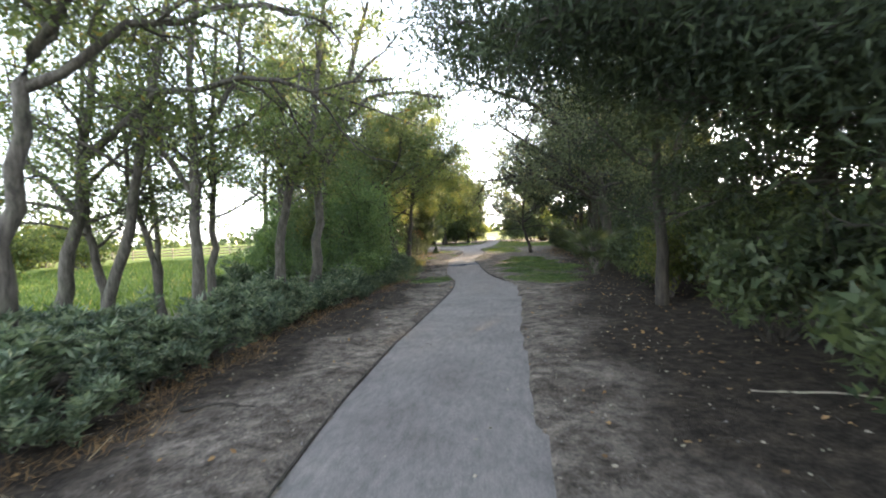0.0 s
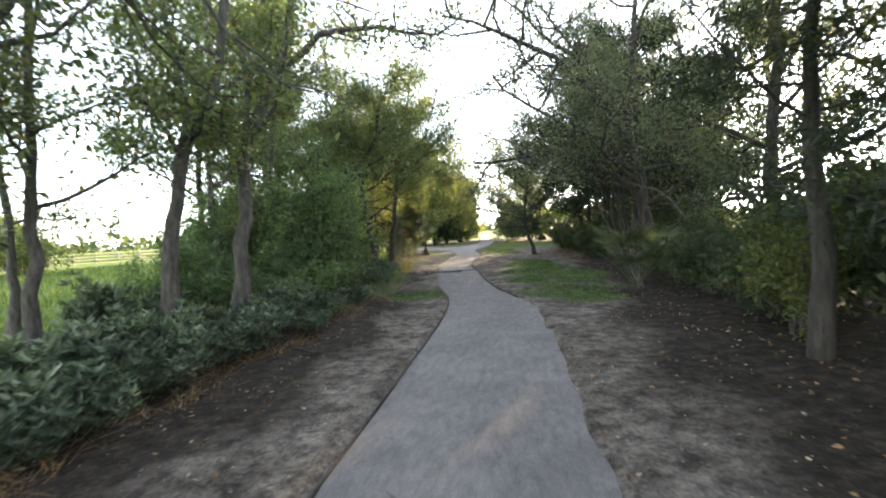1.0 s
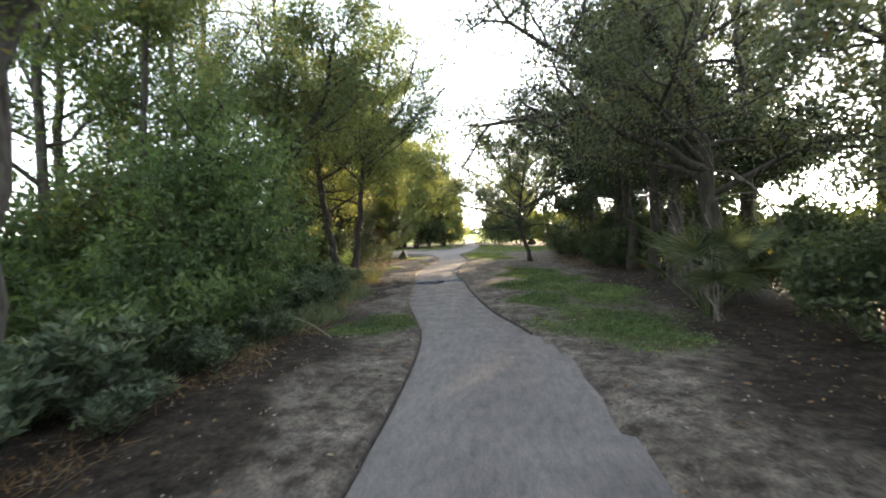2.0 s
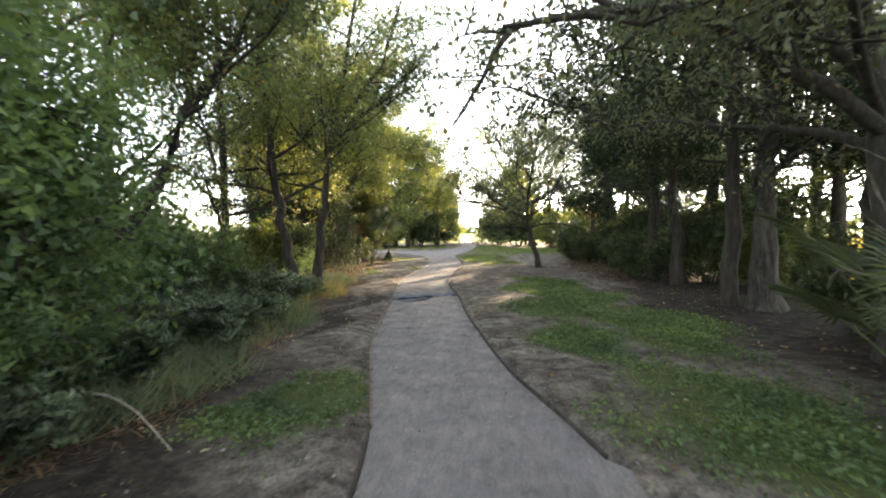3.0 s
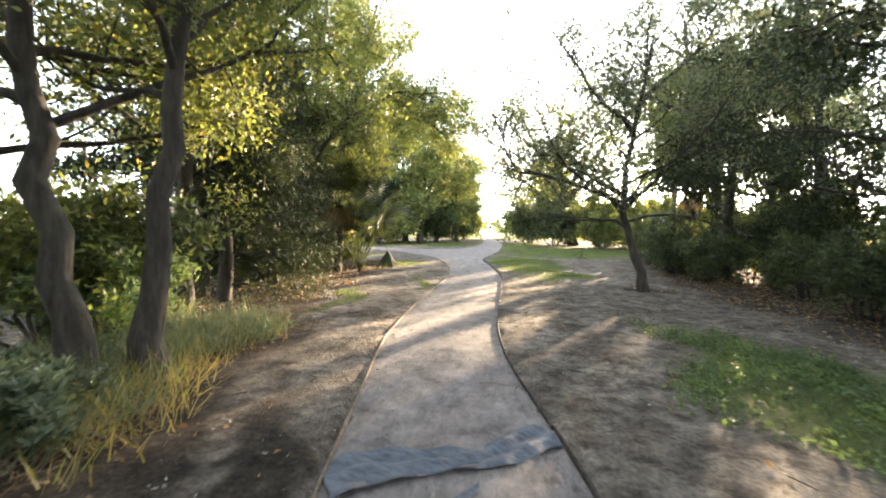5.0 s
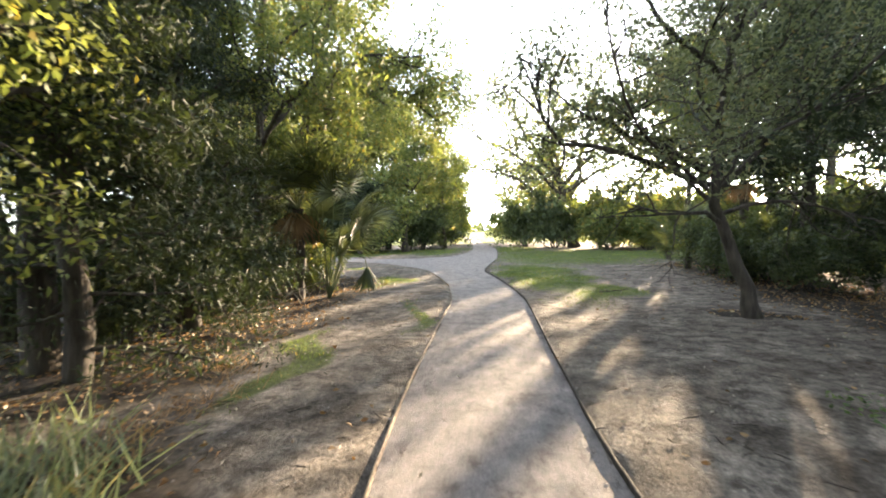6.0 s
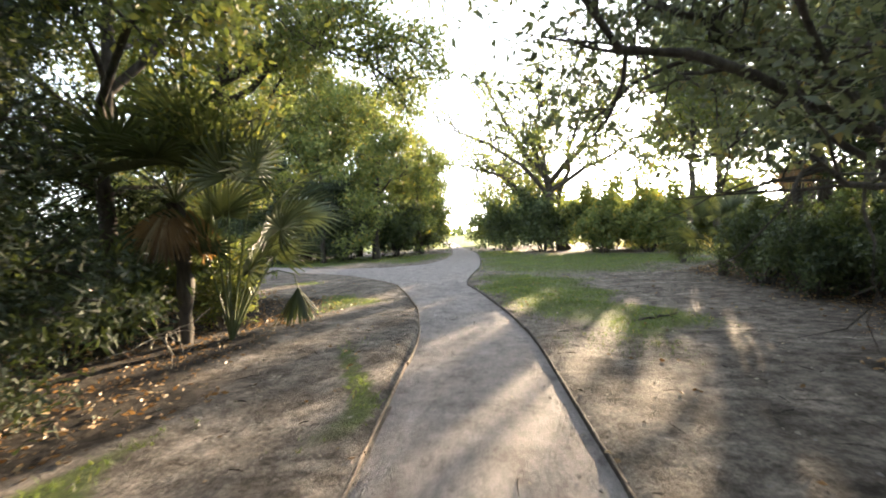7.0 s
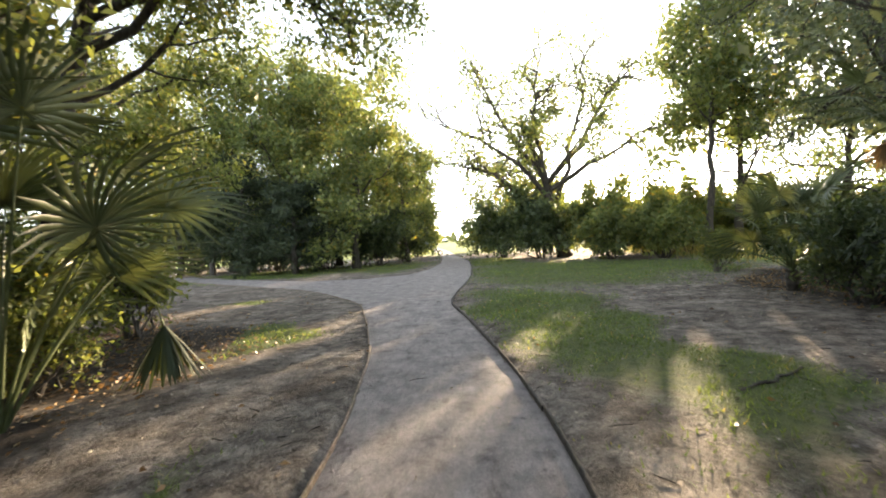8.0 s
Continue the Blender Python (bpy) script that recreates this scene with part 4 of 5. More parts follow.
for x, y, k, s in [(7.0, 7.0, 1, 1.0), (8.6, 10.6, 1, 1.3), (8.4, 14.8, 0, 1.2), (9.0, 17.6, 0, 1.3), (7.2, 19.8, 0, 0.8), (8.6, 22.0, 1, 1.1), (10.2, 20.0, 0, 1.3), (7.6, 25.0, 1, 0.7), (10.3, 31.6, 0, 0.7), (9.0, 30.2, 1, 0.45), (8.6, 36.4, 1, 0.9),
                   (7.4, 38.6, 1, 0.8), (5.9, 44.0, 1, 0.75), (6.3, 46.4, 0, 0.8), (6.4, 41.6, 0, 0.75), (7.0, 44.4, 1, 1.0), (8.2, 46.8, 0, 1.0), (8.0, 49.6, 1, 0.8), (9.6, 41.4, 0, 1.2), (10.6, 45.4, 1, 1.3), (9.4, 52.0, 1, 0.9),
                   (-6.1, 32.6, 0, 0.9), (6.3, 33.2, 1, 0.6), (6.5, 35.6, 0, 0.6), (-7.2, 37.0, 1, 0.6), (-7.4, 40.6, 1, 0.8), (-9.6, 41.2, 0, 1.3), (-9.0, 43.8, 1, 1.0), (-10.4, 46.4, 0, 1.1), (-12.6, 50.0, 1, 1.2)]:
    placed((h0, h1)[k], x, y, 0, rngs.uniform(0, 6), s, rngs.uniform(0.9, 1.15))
# extra bushes added along the sun's line to block streaks on the turf
for x, y, k, s, turn in [(9.7, 33.6, 0, 1.2, 0.7), (8.1, 32.2, 1, 1.05, 2.1), (11.4, 34.6, 0, 1.3, 4.0)]:
    placed((h0, h1)[k], x, y, 0, turn, s, 1.1)
make_shrub("tall_bush", "tall dense dark green bush on the bank", (-3.5, 20.6, 0), (1.3, 1.4, 4.3), 80, 20000, 0.1, 0.6, GREEN, 20, "dark understorey bushes", bark=DARK_BARK, hollow=0.1, narrow=True)
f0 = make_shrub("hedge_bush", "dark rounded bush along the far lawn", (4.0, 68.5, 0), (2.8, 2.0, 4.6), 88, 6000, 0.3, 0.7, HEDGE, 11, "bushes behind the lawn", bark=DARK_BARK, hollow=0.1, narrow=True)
f1 = make_shrub("hedge_bush", "leafy sunlit bush along the far lawn", (7.6, 68.0, 0), (2.4, 1.8, 4.2), 89, 6000, 0.28, 0.7, LIGHT, 11, "bushes behind the lawn", bark=DARK_BARK, hollow=0.1, narrow=True)
for x, y, k, s in [(1.9, 72.5, 0, 0.9), (2.4, 80, 1, 1.1), (10.4, 67.0, 1, 0.75), (12.5, 66.5, 1, 1.0), (16.2, 66.0, 1, 1.05), (14.6, 67.6, 1, 0.9), (9.2, 69.4, 1, 1.0), (9.4, 62.4, 1, 0.82), (7.0, 63.6, 1, 0.8), (11.5, 68.8, 1, 1.05), (17.9, 67.0, 1, 1.0), (13.6, 69.6, 0, 1.0), (21.5, 62.0, 1, 1.1), (19.5, 63.5, 0, 0.9), (1.0, 92, 0, 1.1), (-6.2, 76.0, 0, 1.0), (-9.0, 72.0, 0, 1.0), (-12.4, 71.5, 0, 1.1), (-16.0, 72.5, 0, 1.15),
                   (-20, 75.0, 0, 1.2), (-24.4, 78.0, 0, 1.3), (-5.8, 84, 1, 1.0), (-7.6, 98, 1, 1.3), (5.4, 73.5, 1, 1.3), (-7.4, 70.5, 0, 0.8), (-10.6, 68.6, 0, 0.9), (-14.2, 69.4, 0, 0.95), (-30, 80, 0, 1.4)]:
    placed((f0, f1)[k], x, y, 0, rngs.uniform(0, 6), s, rngs.uniform(0.85, 1.1))


# ---- palms ----
def fan_leaf(rng, length, spread, blades, fold, droop):
    """One fan: blades that radiate from the end of its stalk, along +x, each one folded and drooping at its tip."""
    vs, fs = [], []
    for k in range(blades):
        a = spread * (k / (blades - 1) - 0.5)
        L = length * (0.72 + 0.28 * math.cos(a * 0.8)) * rng.uniform(0.88, 1.06)
        d, s = np.array([math.cos(a), math.sin(a), 0]), np.array([-math.sin(a), math.cos(a), 0])
        up = np.array([0, 0, 1.0])
        rows = []
        for f, w in ((0.02, 0.004), (0.35, 0.03), (0.62, 0.028), (1.0, 0.002)):
            c = d * L * f + up * (fold * L * f * abs(math.sin(a)) - droop * L * f ** 2.6)
            rows += [c - s * w * length + up * 0.01, c - up * 0.008, c + s * w * length + up * 0.01]
        base = len(vs)
        vs += rows
        for r in range(3):
            for c in (0, 1):
                i = base + r * 3 + c
                fs.append((i, i + 1, i + 4, i + 3))
    return np.array(vs), np.array(fs)


def oriented(geo, place, way, roll=0.0):
    x = unit(np.array(way, float))
    y = unit(np.cross((0, 0, 1.0), x) + 1e-6)
    z = np.cross(x, y)
    c, s = math.cos(roll), math.sin(roll)
    y2, z2 = y * c + z * s, z * c - y * s
    return geo[0] @ np.stack([x, y2, z2]) + place, geo[1]


def make_palm(label, base, stalks, seed, trunk=None, size=0.75, dead=0, mat=None):
    """Fan palm: stalks are the tips of its leaf stalks, relative to base."""
    rng = np.random.default_rng(seed)
    root = tagged(new("fan_palm"), label, "palm", "fan palms")
    root.location = base
    top = np.zeros(3)
    if trunk:
        line = np.array(trunk, float)
        line = np.array([sample(line, f)[0] for f in np.linspace(0, 1, 10)])
        part("trunk", tube(line, np.full(10, 0.13) * (1 + 0.15 * np.sin(np.arange(10) * 2.2)), 9, 0.12, rng), DARK_BARK, root, smooth=True)
        top = line[-1]
    for tip in stalks:
        tip = np.array(tip, float)
        mid = (top + tip) * 0.5 + (0, 0, 0.12 * np.linalg.norm(tip - top))
        line = np.array([(1 - f) ** 2 * top + 2 * f * (1 - f) * mid + f * f * tip for f in np.linspace(0, 1, 8)])
        stalk = part("stalk", tube(line, np.linspace(0.022, 0.009, 8), 5), PALM, root, smooth=True)
        way = unit(line[-1] - line[-3])
        g = fan_leaf(rng, size * rng.uniform(0.85, 1.15), rng.uniform(3.6, 5.0), 26, 0.18, rng.uniform(0.15, 0.4))
        part("fan", oriented(g, line[-1], way + np.array([0, 0, rng.uniform(-0.4, 0.1)]), rng.uniform(-0.6, 0.6)), mat or PALM, stalk)
    for k in range(dead):
        a = rng.uniform(0, 6.28)
        g = fan_leaf(rng, size * 0.9, 1.6, 14, 0.1, 0.1)
        at = top + np.array([math.cos(a) * 0.16, math.sin(a) * 0.16, -0.1])
        part("dead_fan", oriented(g, at, (math.cos(a) * 0.35, math.sin(a) * 0.35, -1), rng.uniform(-1, 1)), DRY, root, "withered brown hanging fan")
    return root


def ring(n, r, z, seed, r2=None, z2=None):
    q = random.Random(seed)
    return [(math.cos(k * 2.4) * q.uniform(r * 0.6, r2 or r), math.sin(k * 2.4) * q.uniform(r * 0.6, r2 or r), q.uniform(z, z2 or z)) for k in range(n)]


make_palm("tall fan palm with withered skirt among shrubs", (-6.15, 41.6, 0), ring(13, 0.9, 2.5, 3, 1.2, 3.7), 91, [(0, 0, 0), (0.1, 0, 1.2), (0.15, -0.2, 2.4)], 1.05, 9)
make_palm("slender fan palm sprouting from the ground", (-5.4, 41.75, 0), [(0.5, -0.7, 2.7), (0.75, -0.3, 2.9), (0.2, -0.9, 3.1), (0.9, 1.25, 2.15), (0.4, 0.7, 1.7), (-0.2, -0.3, 1.6), (0.3, 0.2, 1.2), (-0.3, 0.5, 2.2), (0.7, 0.9, 2.5), (0.9, 0.2, 1.9), (0.2, 1.3, 1.4)], 92, None, 1.0, 4)
make_palm("palmetto with stiff fans at the wood's edge", (5.7, 21.9, 0), ring(14, 0.55, 0.7, 5, 0.95, 1.5), 93, None, 0.75, 5)
make_palm("small fan palm in front of dark bushes", (6.2, 48.3, 0), ring(17, 0.7, 0.9, 6, 1.2, 2.3), 94, [(0, 0, 0), (0.02, 0, 0.5)], 0.8)
make_palm("fan palm rising above dark bushes", (7.6, 47.2, 0), ring(11, 0.6, 3.4, 7, 1.0, 4.4), 95, [(0, 0, 0), (0.05, 0, 3.2)], 0.8, 5)
# a cut fan that droops to the ground from its bent stalk
frond = tagged(new("drooping_fan"), "dark green palm fan drooping onto sandy ground", "palm leaf")
frond.location = (-4.75, 43.2, 0)
rf = np.random.default_rng(96)
st = part("stalk", tube([(-0.55, -0.5, 1.05), (-0.3, -0.25, 1.12), (-0.05, -0.05, 1.02), (0.0, 0.0, 0.72)], [0.014, 0.013, 0.012, 0.012], 5), PALM, frond, smooth=True)
for k in range(34):
    a, out = k * 6.283 / 34 + rf.uniform(-0.1, 0.1), rf.uniform(0.24, 0.5)
    d, w3 = np.array([math.cos(a), math.sin(a), 0]), np.array([-math.sin(a), math.cos(a), 0])
    vs = []
    for f, w in ((0, 0.006), (0.4, 0.025), (0.75, 0.03), (1.0, 0.004)):
        c = d * out * f ** 0.9 + np.array([0, 0, 0.74 - 0.7 * f])
        vs += [c - w3 * w, c + d * 0.012, c + w3 * w]
    part("blade", (np.array(vs), np.array([(i, i + 1, i + 4, i + 3) for i in (0, 1, 3, 4, 6, 7)])), CEDAR, st)


# ---- grass and litter ----
def scatter(n, lo, hi, weight, rng):
    p = rng.uniform((lo[0], lo[1]), (hi[0], hi[1]), (n, 2))
    return p[rng.uniform(0, 1, n) < weight(p[:, 0], p[:, 1])]


def blades(p, rng, height, width, lean=0.5):
    n = len(p)
    z = height_at(p[:, 0], p[:, 1])
    b = np.c_[p, z - 0.01]
    a = rng.uniform(0, 6.28, n)
    s = np.c_[np.cos(a), np.sin(a), np.zeros(n)]
    d = np.c_[rng.normal(size=(n, 2)) * lean, np.ones(n)]
    d /= np.linalg.norm(d, axis=1)[:, None]
    h = height * rng.uniform(0.5, 1.3, (n, 1))
    tip = b + d * h + np.c_[rng.normal(size=(n, 2)) * lean * 0.5, np.zeros(n)] * h
    v = np.stack([b - s * width * 1.2, b + s * width * 1.2, tip], 1)
    return v.reshape(-1, 3), np.arange(n * 3).reshape(n, 3)


def stuff(name, geo, mat, label, category):
    return tagged(new(name, mesh_of(name, *geo, mat)), label, category, kind="stuff")


rg = np.random.default_rng(7)
pn = scatter(190000, (-5, 19), (7, 50), lambda x, y: turf_at(x, y) * (0.25 + 0.75 * (np.sin(x * 2.1 + np.sin(y * 1.7)) * np.sin(y * 1.3) > -0.2)), rg)
stuff("short_grass", blades(pn, rg, 0.07, 0.006, 0.8), GRASS, "short patchy grass on sandy ground", "grass")
wp = scatter(110000, (-2, 19), (7, 35), lambda x, y: turf_at(x, y) * (0.15 + 0.85 * (np.sin(x * 2.6 + np.sin(y * 1.9)) * np.sin(y * 1.5 + x) > -0.1)), rg)
wv = leaves(np.c_[wp, height_at(wp[:, 0], wp[:, 1]) + rg.uniform(0.0, 0.05, len(wp))], rg, 0.06, 0.6, 0.15, 0.35)
stuff("ground_weeds", wv, GREEN, "low leafy green weeds on sandy ground", "weeds")
pf = scatter(130000, (-22, 44), (12, 76), turf_at, rg)
stuff("lawn_grass", blades(pf, rg, 0.07, 0.012, 0.7), GRASS, "mown lawn grass around the junction", "grass")
TALL = [(-4.1, 28.0, 1.1, 5.0, 0.15), (-4.6, 31.2, 1.2, 2.6, 0.1), (-3.6, 25.0, 1.0, 3.0, 0.1), (-3.4, 19.5, 1.3, 4.0, 0), (-6.1, 33.6, 0.7, 0.9, 0), (-2.5, 22.4, 0.8, 3.4, 0.1), (-2.9, 25.4, 0.8, 3.0, 0.1)]
pt = scatter(64000, (-8, 15), (-1.5, 35), lambda x, y: spots_mask(x, y, TALL), rg)
stuff("tall_grass", blades(pt, rg, 0.42, 0.011, 0.75), WEED, "tall green grass under the trees", "grass")
STRAWS = [(-3.6, 30.2, 0.9, 2.4, 0.1), (-2.8, 25.5, 0.5, 3.5, 0.1), (-6.0, 33.8, 0.4, 0.6, 0)]
ps = scatter(13000, (-7, 20), (-1.5, 36), lambda x, y: spots_mask(x, y, STRAWS), rg)
stuff("dry_grass", blades(ps, rg, 0.42, 0.006, 0.5), STRAW, "dry straw-coloured grass at the bank's foot", "grass")
def brush_at(x, y):
    edge = np.interp(y, (3, 7, 9, 13, 18, 21, 24, 26, 30, 36), (-0.8, -0.9, -1.3, -1.75, -1.6, -1.7, -2.1, -2.5, -3.2, -4.2))
    return np.clip(1 - np.abs(x - edge + 0.25 + 0.2 * np.sin(y * 2.3)) / 0.45, 0, 1)


pb = scatter(60000, (-5, 3), (0, 36), brush_at, rg)
stuff("dry_brush", blades(pb, rg, 0.2, 0.006, 1.6), DRY, "tangled dry stalks along the foot of the bank", "dry brush")
tw = scatter(2600, (-7, 3), (7, 54), lambda x, y: np.where(on_path(x, y, 0.05), 0.02, 0.6), rg)
wa = rg.uniform(0, 6.28, len(tw))
tz = height_at(tw[:, 0], tw[:, 1]) + 0.012
twig_geos = []
for (x0, y0), a0, z0 in zip(tw, wa, np.maximum(tz, 0.02)):
    ln = rg.uniform(0.05, 0.22)
    d0 = np.array([math.cos(a0), math.sin(a0), 0])
    twig_geos.append(tube([(x0, y0, z0), np.array((x0, y0, z0 + 0.006)) + d0 * ln * 0.5, np.array((x0, y0, z0)) + d0 * ln + (0.02, 0, 0)], [0.005, 0.005, 0.003], 3))
stuff("fallen_twigs", join(twig_geos), DARK_BARK, "small dark twigs scattered on the earth", "twigs")
pm = scatter(50000, (-40, -8), (-6, 50), lambda x, y: meadow_at(x, y) * 0.8, rg)
stuff("meadow_grass", blades(pm, rg, 0.3, 0.03, 0.5), GRASS, "bright green meadow grass beyond the trees", "grass")
pr = scatter(40000, (9, -10), (40, 75), lambda x, y: meadow_at(x, y), rg)
stuff("reed_grass", blades(pr, rg, 0.9, 0.02, 0.35), STRAW, "tall golden grass beyond the trees", "grass")
pl = scatter(90000, (-9, 3), (9, 56), lambda x, y: np.maximum(spots_mask(x, y, LITTER_SHADE_SPOTS, 0.6) * np.where(y < 33, 0.09, 1.0), 0.02 * ~on_path(x, y)) * (~on_path(x, y, 0) | (rg.uniform(0, 1, len(x)) < 0.03)), rg)
lv = leaves(np.c_[pl, height_at(pl[:, 0], pl[:, 1]) + 0.012], rg, 0.07, 0.5, 0, 0.18)
stuff("leaf_litter", lv, DRY, "fallen dry leaves scattered on the earth", "leaf litter")

# leaf scraps; the light they catch is put into their pale colour
fp = scatter(6000, (-6, 3), (6, 52), lambda x, y: np.where(on_path(x, y), 0.10, 0.45), rg)
fv = leaves(np.c_[fp, np.where(on_path(fp[:, 0], fp[:, 1]), 0.022, height_at(fp[:, 0], fp[:, 1]) + 0.014)], rg, 0.05, 0.45, 0, 0.25)
stuff("lit_leaf_flecks", fv, PALE, "small leaf scraps and chips on the ground, painted pale as if lit", "leaf litter")

def clods(p, rng, size):
    """Small crumbs of earth and gravel, half sunk."""
    n = len(p)
    o = np.array([(1, 0, 0), (0, 1, 0), (-1, 0, 0), (0, -1, 0), (0, 0, 0.8)])
    r = size * rng.uniform(0.35, 1.0, (n, 1, 1)) ** 2
    z = np.where(on_path(p[:, 0], p[:, 1]), 0.012, height_at(p[:, 0], p[:, 1]))
    v = np.c_[p, z][:, None] + (o[None] + rng.normal(size=(n, 5, 3)) * 0.22) * r
    f = np.array([(0, 1, 4), (1, 2, 4), (2, 3, 4), (3, 0, 4)])[None] + np.arange(n)[:, None, None] * 5
    return v.reshape(-1, 3), f.reshape(-1, 3)


def edge_at(x, y):
    l, r = np.interp(y, LEFT_S[:, 1], LEFT_S[:, 0]), np.interp(y, RIGHT_S[:, 1], RIGHT_S[:, 0])
    return np.maximum(np.exp(-((x - l - 0.1) / 0.16) ** 2), np.exp(-((x - r + 0.1) / 0.14) ** 2)) * np.clip((y - 18) / 6, 0.25, 1) + 0.06


pc = scatter(42000, (-4, 4), (5, 48), edge_at, rg)
stuff("soil_crumbs", clods(pc, rg, 0.02), GRAVEL, "crumbs of earth and gravel along the path", "gravel")

# ---- loose things on the ground ----
mat_root = tagged(new("ground_fabric"), "rumpled blue-grey fabric strip lying across the path", "fabric")
u, w = np.meshgrid(np.linspace(0, 1, 60), np.linspace(0, 1, 16))
a, b = np.array([-1.12, 28.65]), np.array([0.42, 29.65])
dirv, nrm = b - a, unit(np.array([-(b - a)[1], (b - a)[0]]))
wide = 0.42 - 0.1 * u + 0.05 * np.sin(u * 9)
px = a[0] + dirv[0] * u + nrm[0] * (wide * w + 0.06 * np.sin(u * 7))
py = a[1] + dirv[1] * u + nrm[1] * (wide * w + 0.06 * np.sin(u * 7))
pz = 0.035 + 0.022 * np.sin(w * 12 + 3 * np.sin(u * 5)) + 0.012 * np.sin(u * 30 + w * 5)
ii = (np.arange(15)[:, None] * 60 + np.arange(59)[None]).ravel()
part("sheet", (np.stack([px, py, pz], -1).reshape(-1, 3), np.stack([ii, ii + 1, ii + 61, ii + 60], 1)), FABRIC, mat_root, smooth=True)
u, w = np.meshgrid(np.linspace(0, 1, 24), np.linspace(0, 1, 6))
px, py = -0.98 + 0.75 * u, 28.62 - 0.2 * np.sin(u * 3) - 0.22 * w * (1 - 0.5 * u) + 0.42 * u
pz = 0.03 + 0.015 * np.sin(w * 9 + u * 7)
ii = (np.arange(5)[:, None] * 24 + np.arange(23)[None]).ravel()
part("torn_edge", (np.stack([px, py, pz], -1).reshape(-1, 3), np.stack([ii, ii + 1, ii + 25, ii + 24], 1)), FABRIC, mat_root, smooth=True)


def stick(name, label, pts, r, mat, seed, twigs=0):
    rng = np.random.default_rng(seed)
    p = np.array(pts, float)
    p = np.array([sample(p, f)[0] for f in np.linspace(0, 1, 9)])
    p[1:-1] += rng.normal(size=(7, 3)) * r * 0.6
    geos = [tube(p, np.linspace(r, r * 0.5, 9), 7, 0.12, rng)]
    for k in range(twigs):
        q, d = sample(p, rng.uniform(0.3, 1))
        geos.append(tube(bent(rng, q, d + rng.normal(size=3) * 0.7, rng.uniform(0.3, 0.9), 6, 0.25), np.linspace(r * 0.5, r * 0.15, 6), 4))
    return tagged(new(name, mesh_of(name, *join(geos), mat, True)), label, "branch")


stick("dry_vine", "arching pale dry stem over the bank", [(-2.75, 20.5, 0.1), (-2.4, 20.8, 0.36), (-1.8, 20.7, 0.3), (-1.16, 20.4, 0.03)], 0.014, PALE, 3)
stick("fallen_branch", "dark fallen stick at the shrubs' foot", [(-1.5, 15.3, 0.05), (-0.9, 15.0, 0.06), (-0.3, 14.7, 0.05)], 0.025, DARK_BARK, 4, 2)
stick("fallen_branch", "dark crooked stick on bare sand", [(1.45, 42.1, 0.05), (1.9, 42.3, 0.07), (2.45, 42.7, 0.06)], 0.025, DARK_BARK, 5)
stick("dead_branch", "bare silver dead branch with fine twigs", [(7.6, 22.4, 0.2), (7.4, 22.6, 1.8), (6.9, 22.9, 2.7), (6.0, 23.3, 3.1)], 0.03, DEAD, 6, 16)
thicket = tagged(new("dead_shrub"), "bare grey arching stems of a dead shrub", "shrub")
thicket.location = (5.75, 21.6, 0)
for k in range(9):
    rk = np.random.default_rng(20 + k)
    line = np.array([(rk.uniform(-0.2, 0.2), rk.uniform(-0.3, 0.3), 0.0), (0.0 - 0.06 * k, -0.1, rk.uniform(0.7, 1.3)), (-0.1 - 0.13 * k, -rk.uniform(0, 0.6), rk.uniform(1.3, 2.4))])
    line = np.array([sample(line, f)[0] for f in np.linspace(0, 1, 8)]) + rk.normal(size=(8, 3)) * 0.03
    geos = [tube(line, np.linspace(0.016, 0.006, 8), 5)]
    for q in range(4):
        p, d = sample(line, rk.uniform(0.3, 1))
        geos.append(tube(bent(rk, p, d + rk.normal(size=3) * 0.6, rk.uniform(0.2, 0.7), 5, 0.2), np.linspace(0.007, 0.003, 5), 4))
    part("stem", join(geos), DEAD, thicket, smooth=True)
stick("dead_branch", "grey bare twigs at the wood's edge", [(-6.3, 41.0, 0.1), (-5.9, 40.6, 0.4), (-5.4, 40.3, 0.5)], 0.02, PALE, 8, 9)
stick("fallen_branch", "thin stick on dark earth", [(5.5, 8.9, 0.05), (6.1, 8.8, 0.07), (6.7, 8.7, 0.06)], 0.016, PALE, 9)
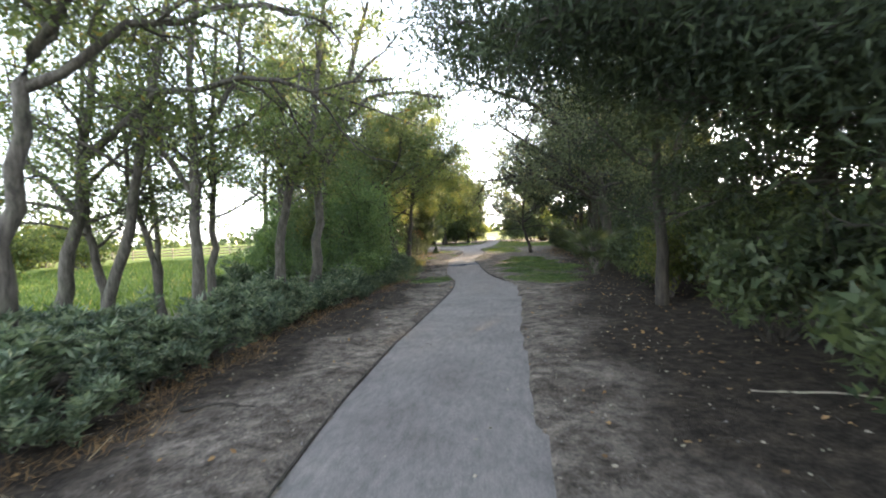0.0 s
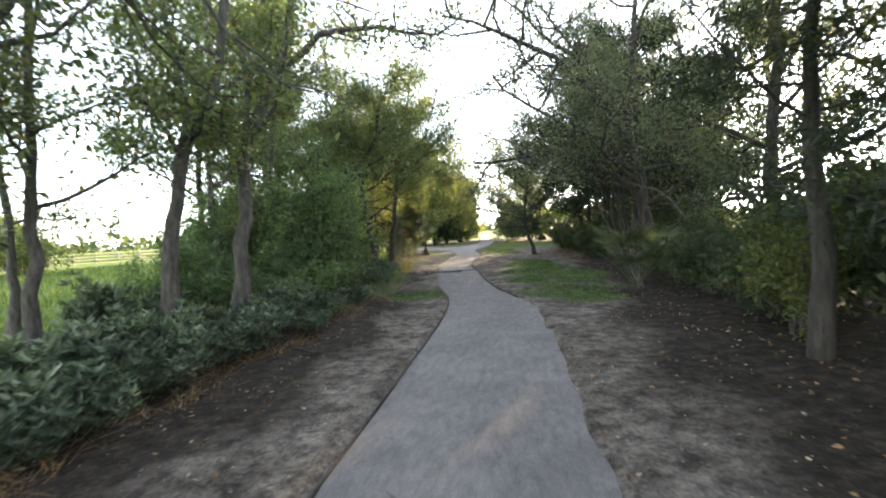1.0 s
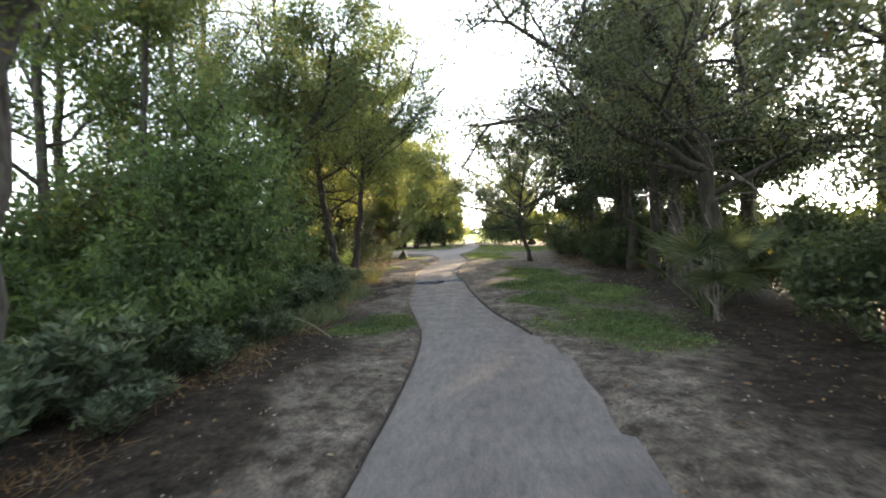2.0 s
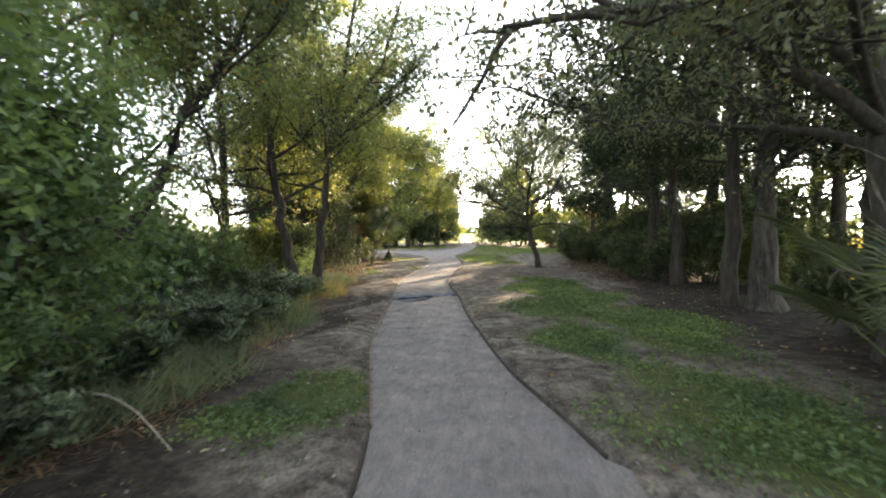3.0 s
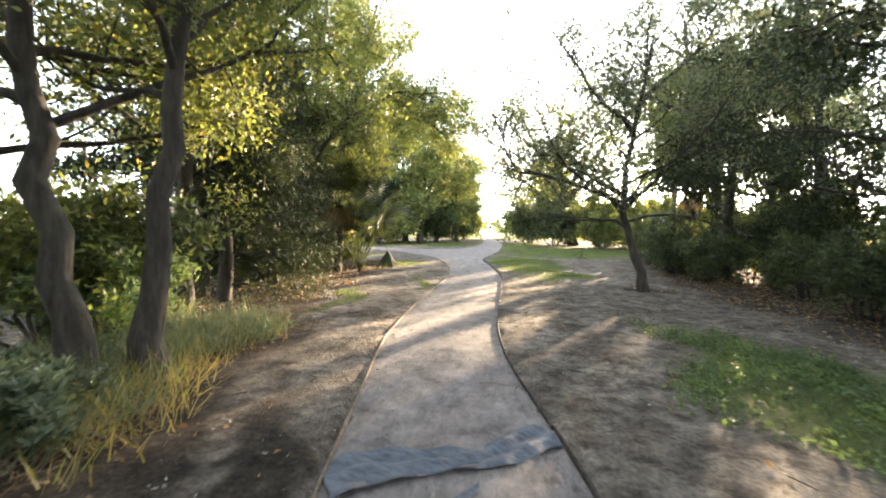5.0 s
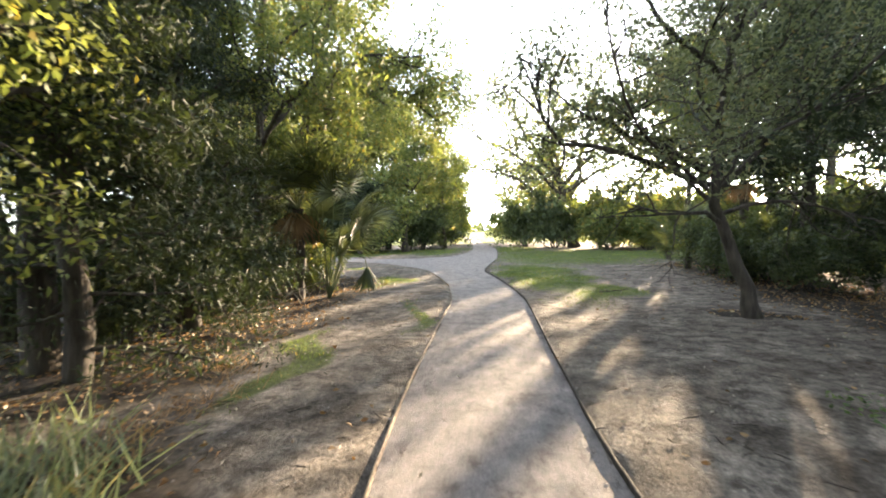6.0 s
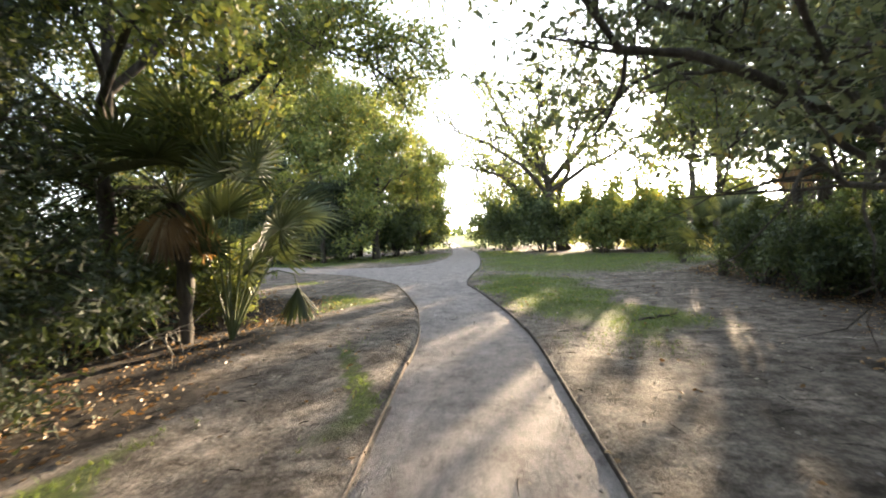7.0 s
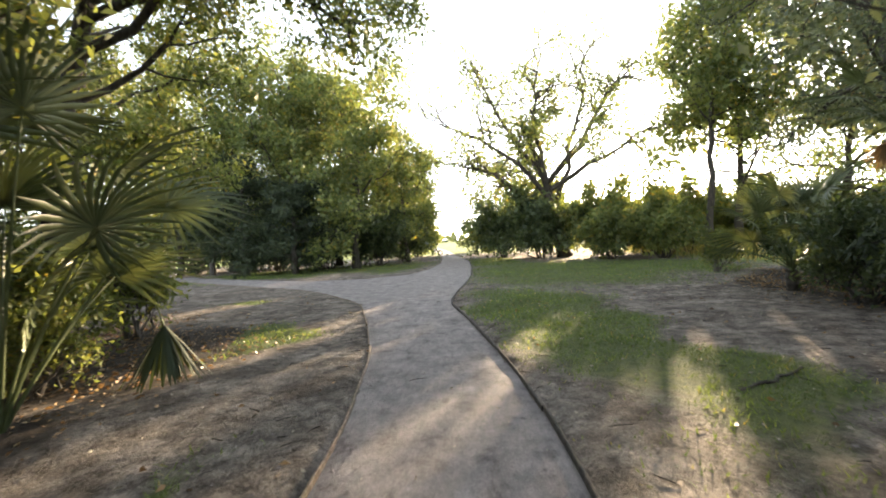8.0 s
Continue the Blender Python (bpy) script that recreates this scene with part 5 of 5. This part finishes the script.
stick("fallen_branch", "dark stick at the shrubs' foot", [(-0.9, 8.0, 0.05), (-0.4, 8.2, 0.07), (0.0, 8.15, 0.05)], 0.02, DARK_BARK, 10)

# ---- fence and distance ----
fence = tagged(new("fence"), "wooden post-and-rail fence across a sunlit meadow", "fence")
fence.location = (-72, 52.5, 0)
along = unit(np.array([36.0, 15.0]))
WOOD = bark_material("fence_wood", (0.25, 0.2, 0.13), (0.5, 0.42, 0.28), 9.0)
box_f = np.array([(0, 1, 2, 3), (4, 5, 6, 7), (0, 1, 5, 4), (1, 2, 6, 5), (2, 3, 7, 6), (3, 0, 4, 7)])


def bar(p, q, w, h):
    p, q = np.array(p, float), np.array(q, float)
    d = unit(q - p)
    s = unit(np.cross(d, (0.01, 0.02, 1.0)))
    t = np.cross(s, d)
    return np.array([e + s * w * i + t * h * j for e in (p, q) for i, j in ((-1, -1), (1, -1), (1, 1), (-1, 1))]), box_f


for k in range(22):
    c = along * k * 2.6
    part("post", bar((*c, 0), (*c, 1.5), 0.1, 0.1), WOOD, fence)
    if k < 21:
        e = along * (k + 1) * 2.6
        for z in (0.4, 0.8, 1.2):
            part("rail", bar((*c, z), (*e, z), 0.04, 0.1), WOOD, fence)
rd = np.random.default_rng(11)
ang = rd.uniform(0, 6.283, 9000)
rad = rd.uniform(330, 420, 9000)
pd = np.c_[np.sin(ang) * rad, np.cos(ang) * rad, rd.uniform(0, 1, 9000) ** 1.3 * (7 + 3 * np.sin(ang * 23) + 2 * np.sin(ang * 71))]
tagged(new("backdrop", mesh_of("backdrop", *leaves(pd, rd, 5.0, 0.7), HEDGE)), "distant tree line along the horizon", "trees", kind="structure")
far_bush = make_shrub("field_tree", "rounded yellow-green tree far out in the meadow", (-38, 40, 0), (3.4, 3.4, 4.6), 97, 2400, 0.42, 0.5, LIGHT, 18, "field trees", hollow=0.05)
for x, y, s in [(-44, 44, 1.0), (-52, 47, 1.3), (-34, 30, 0.9)]:
    placed(far_bush, x, y, 0, x, s)
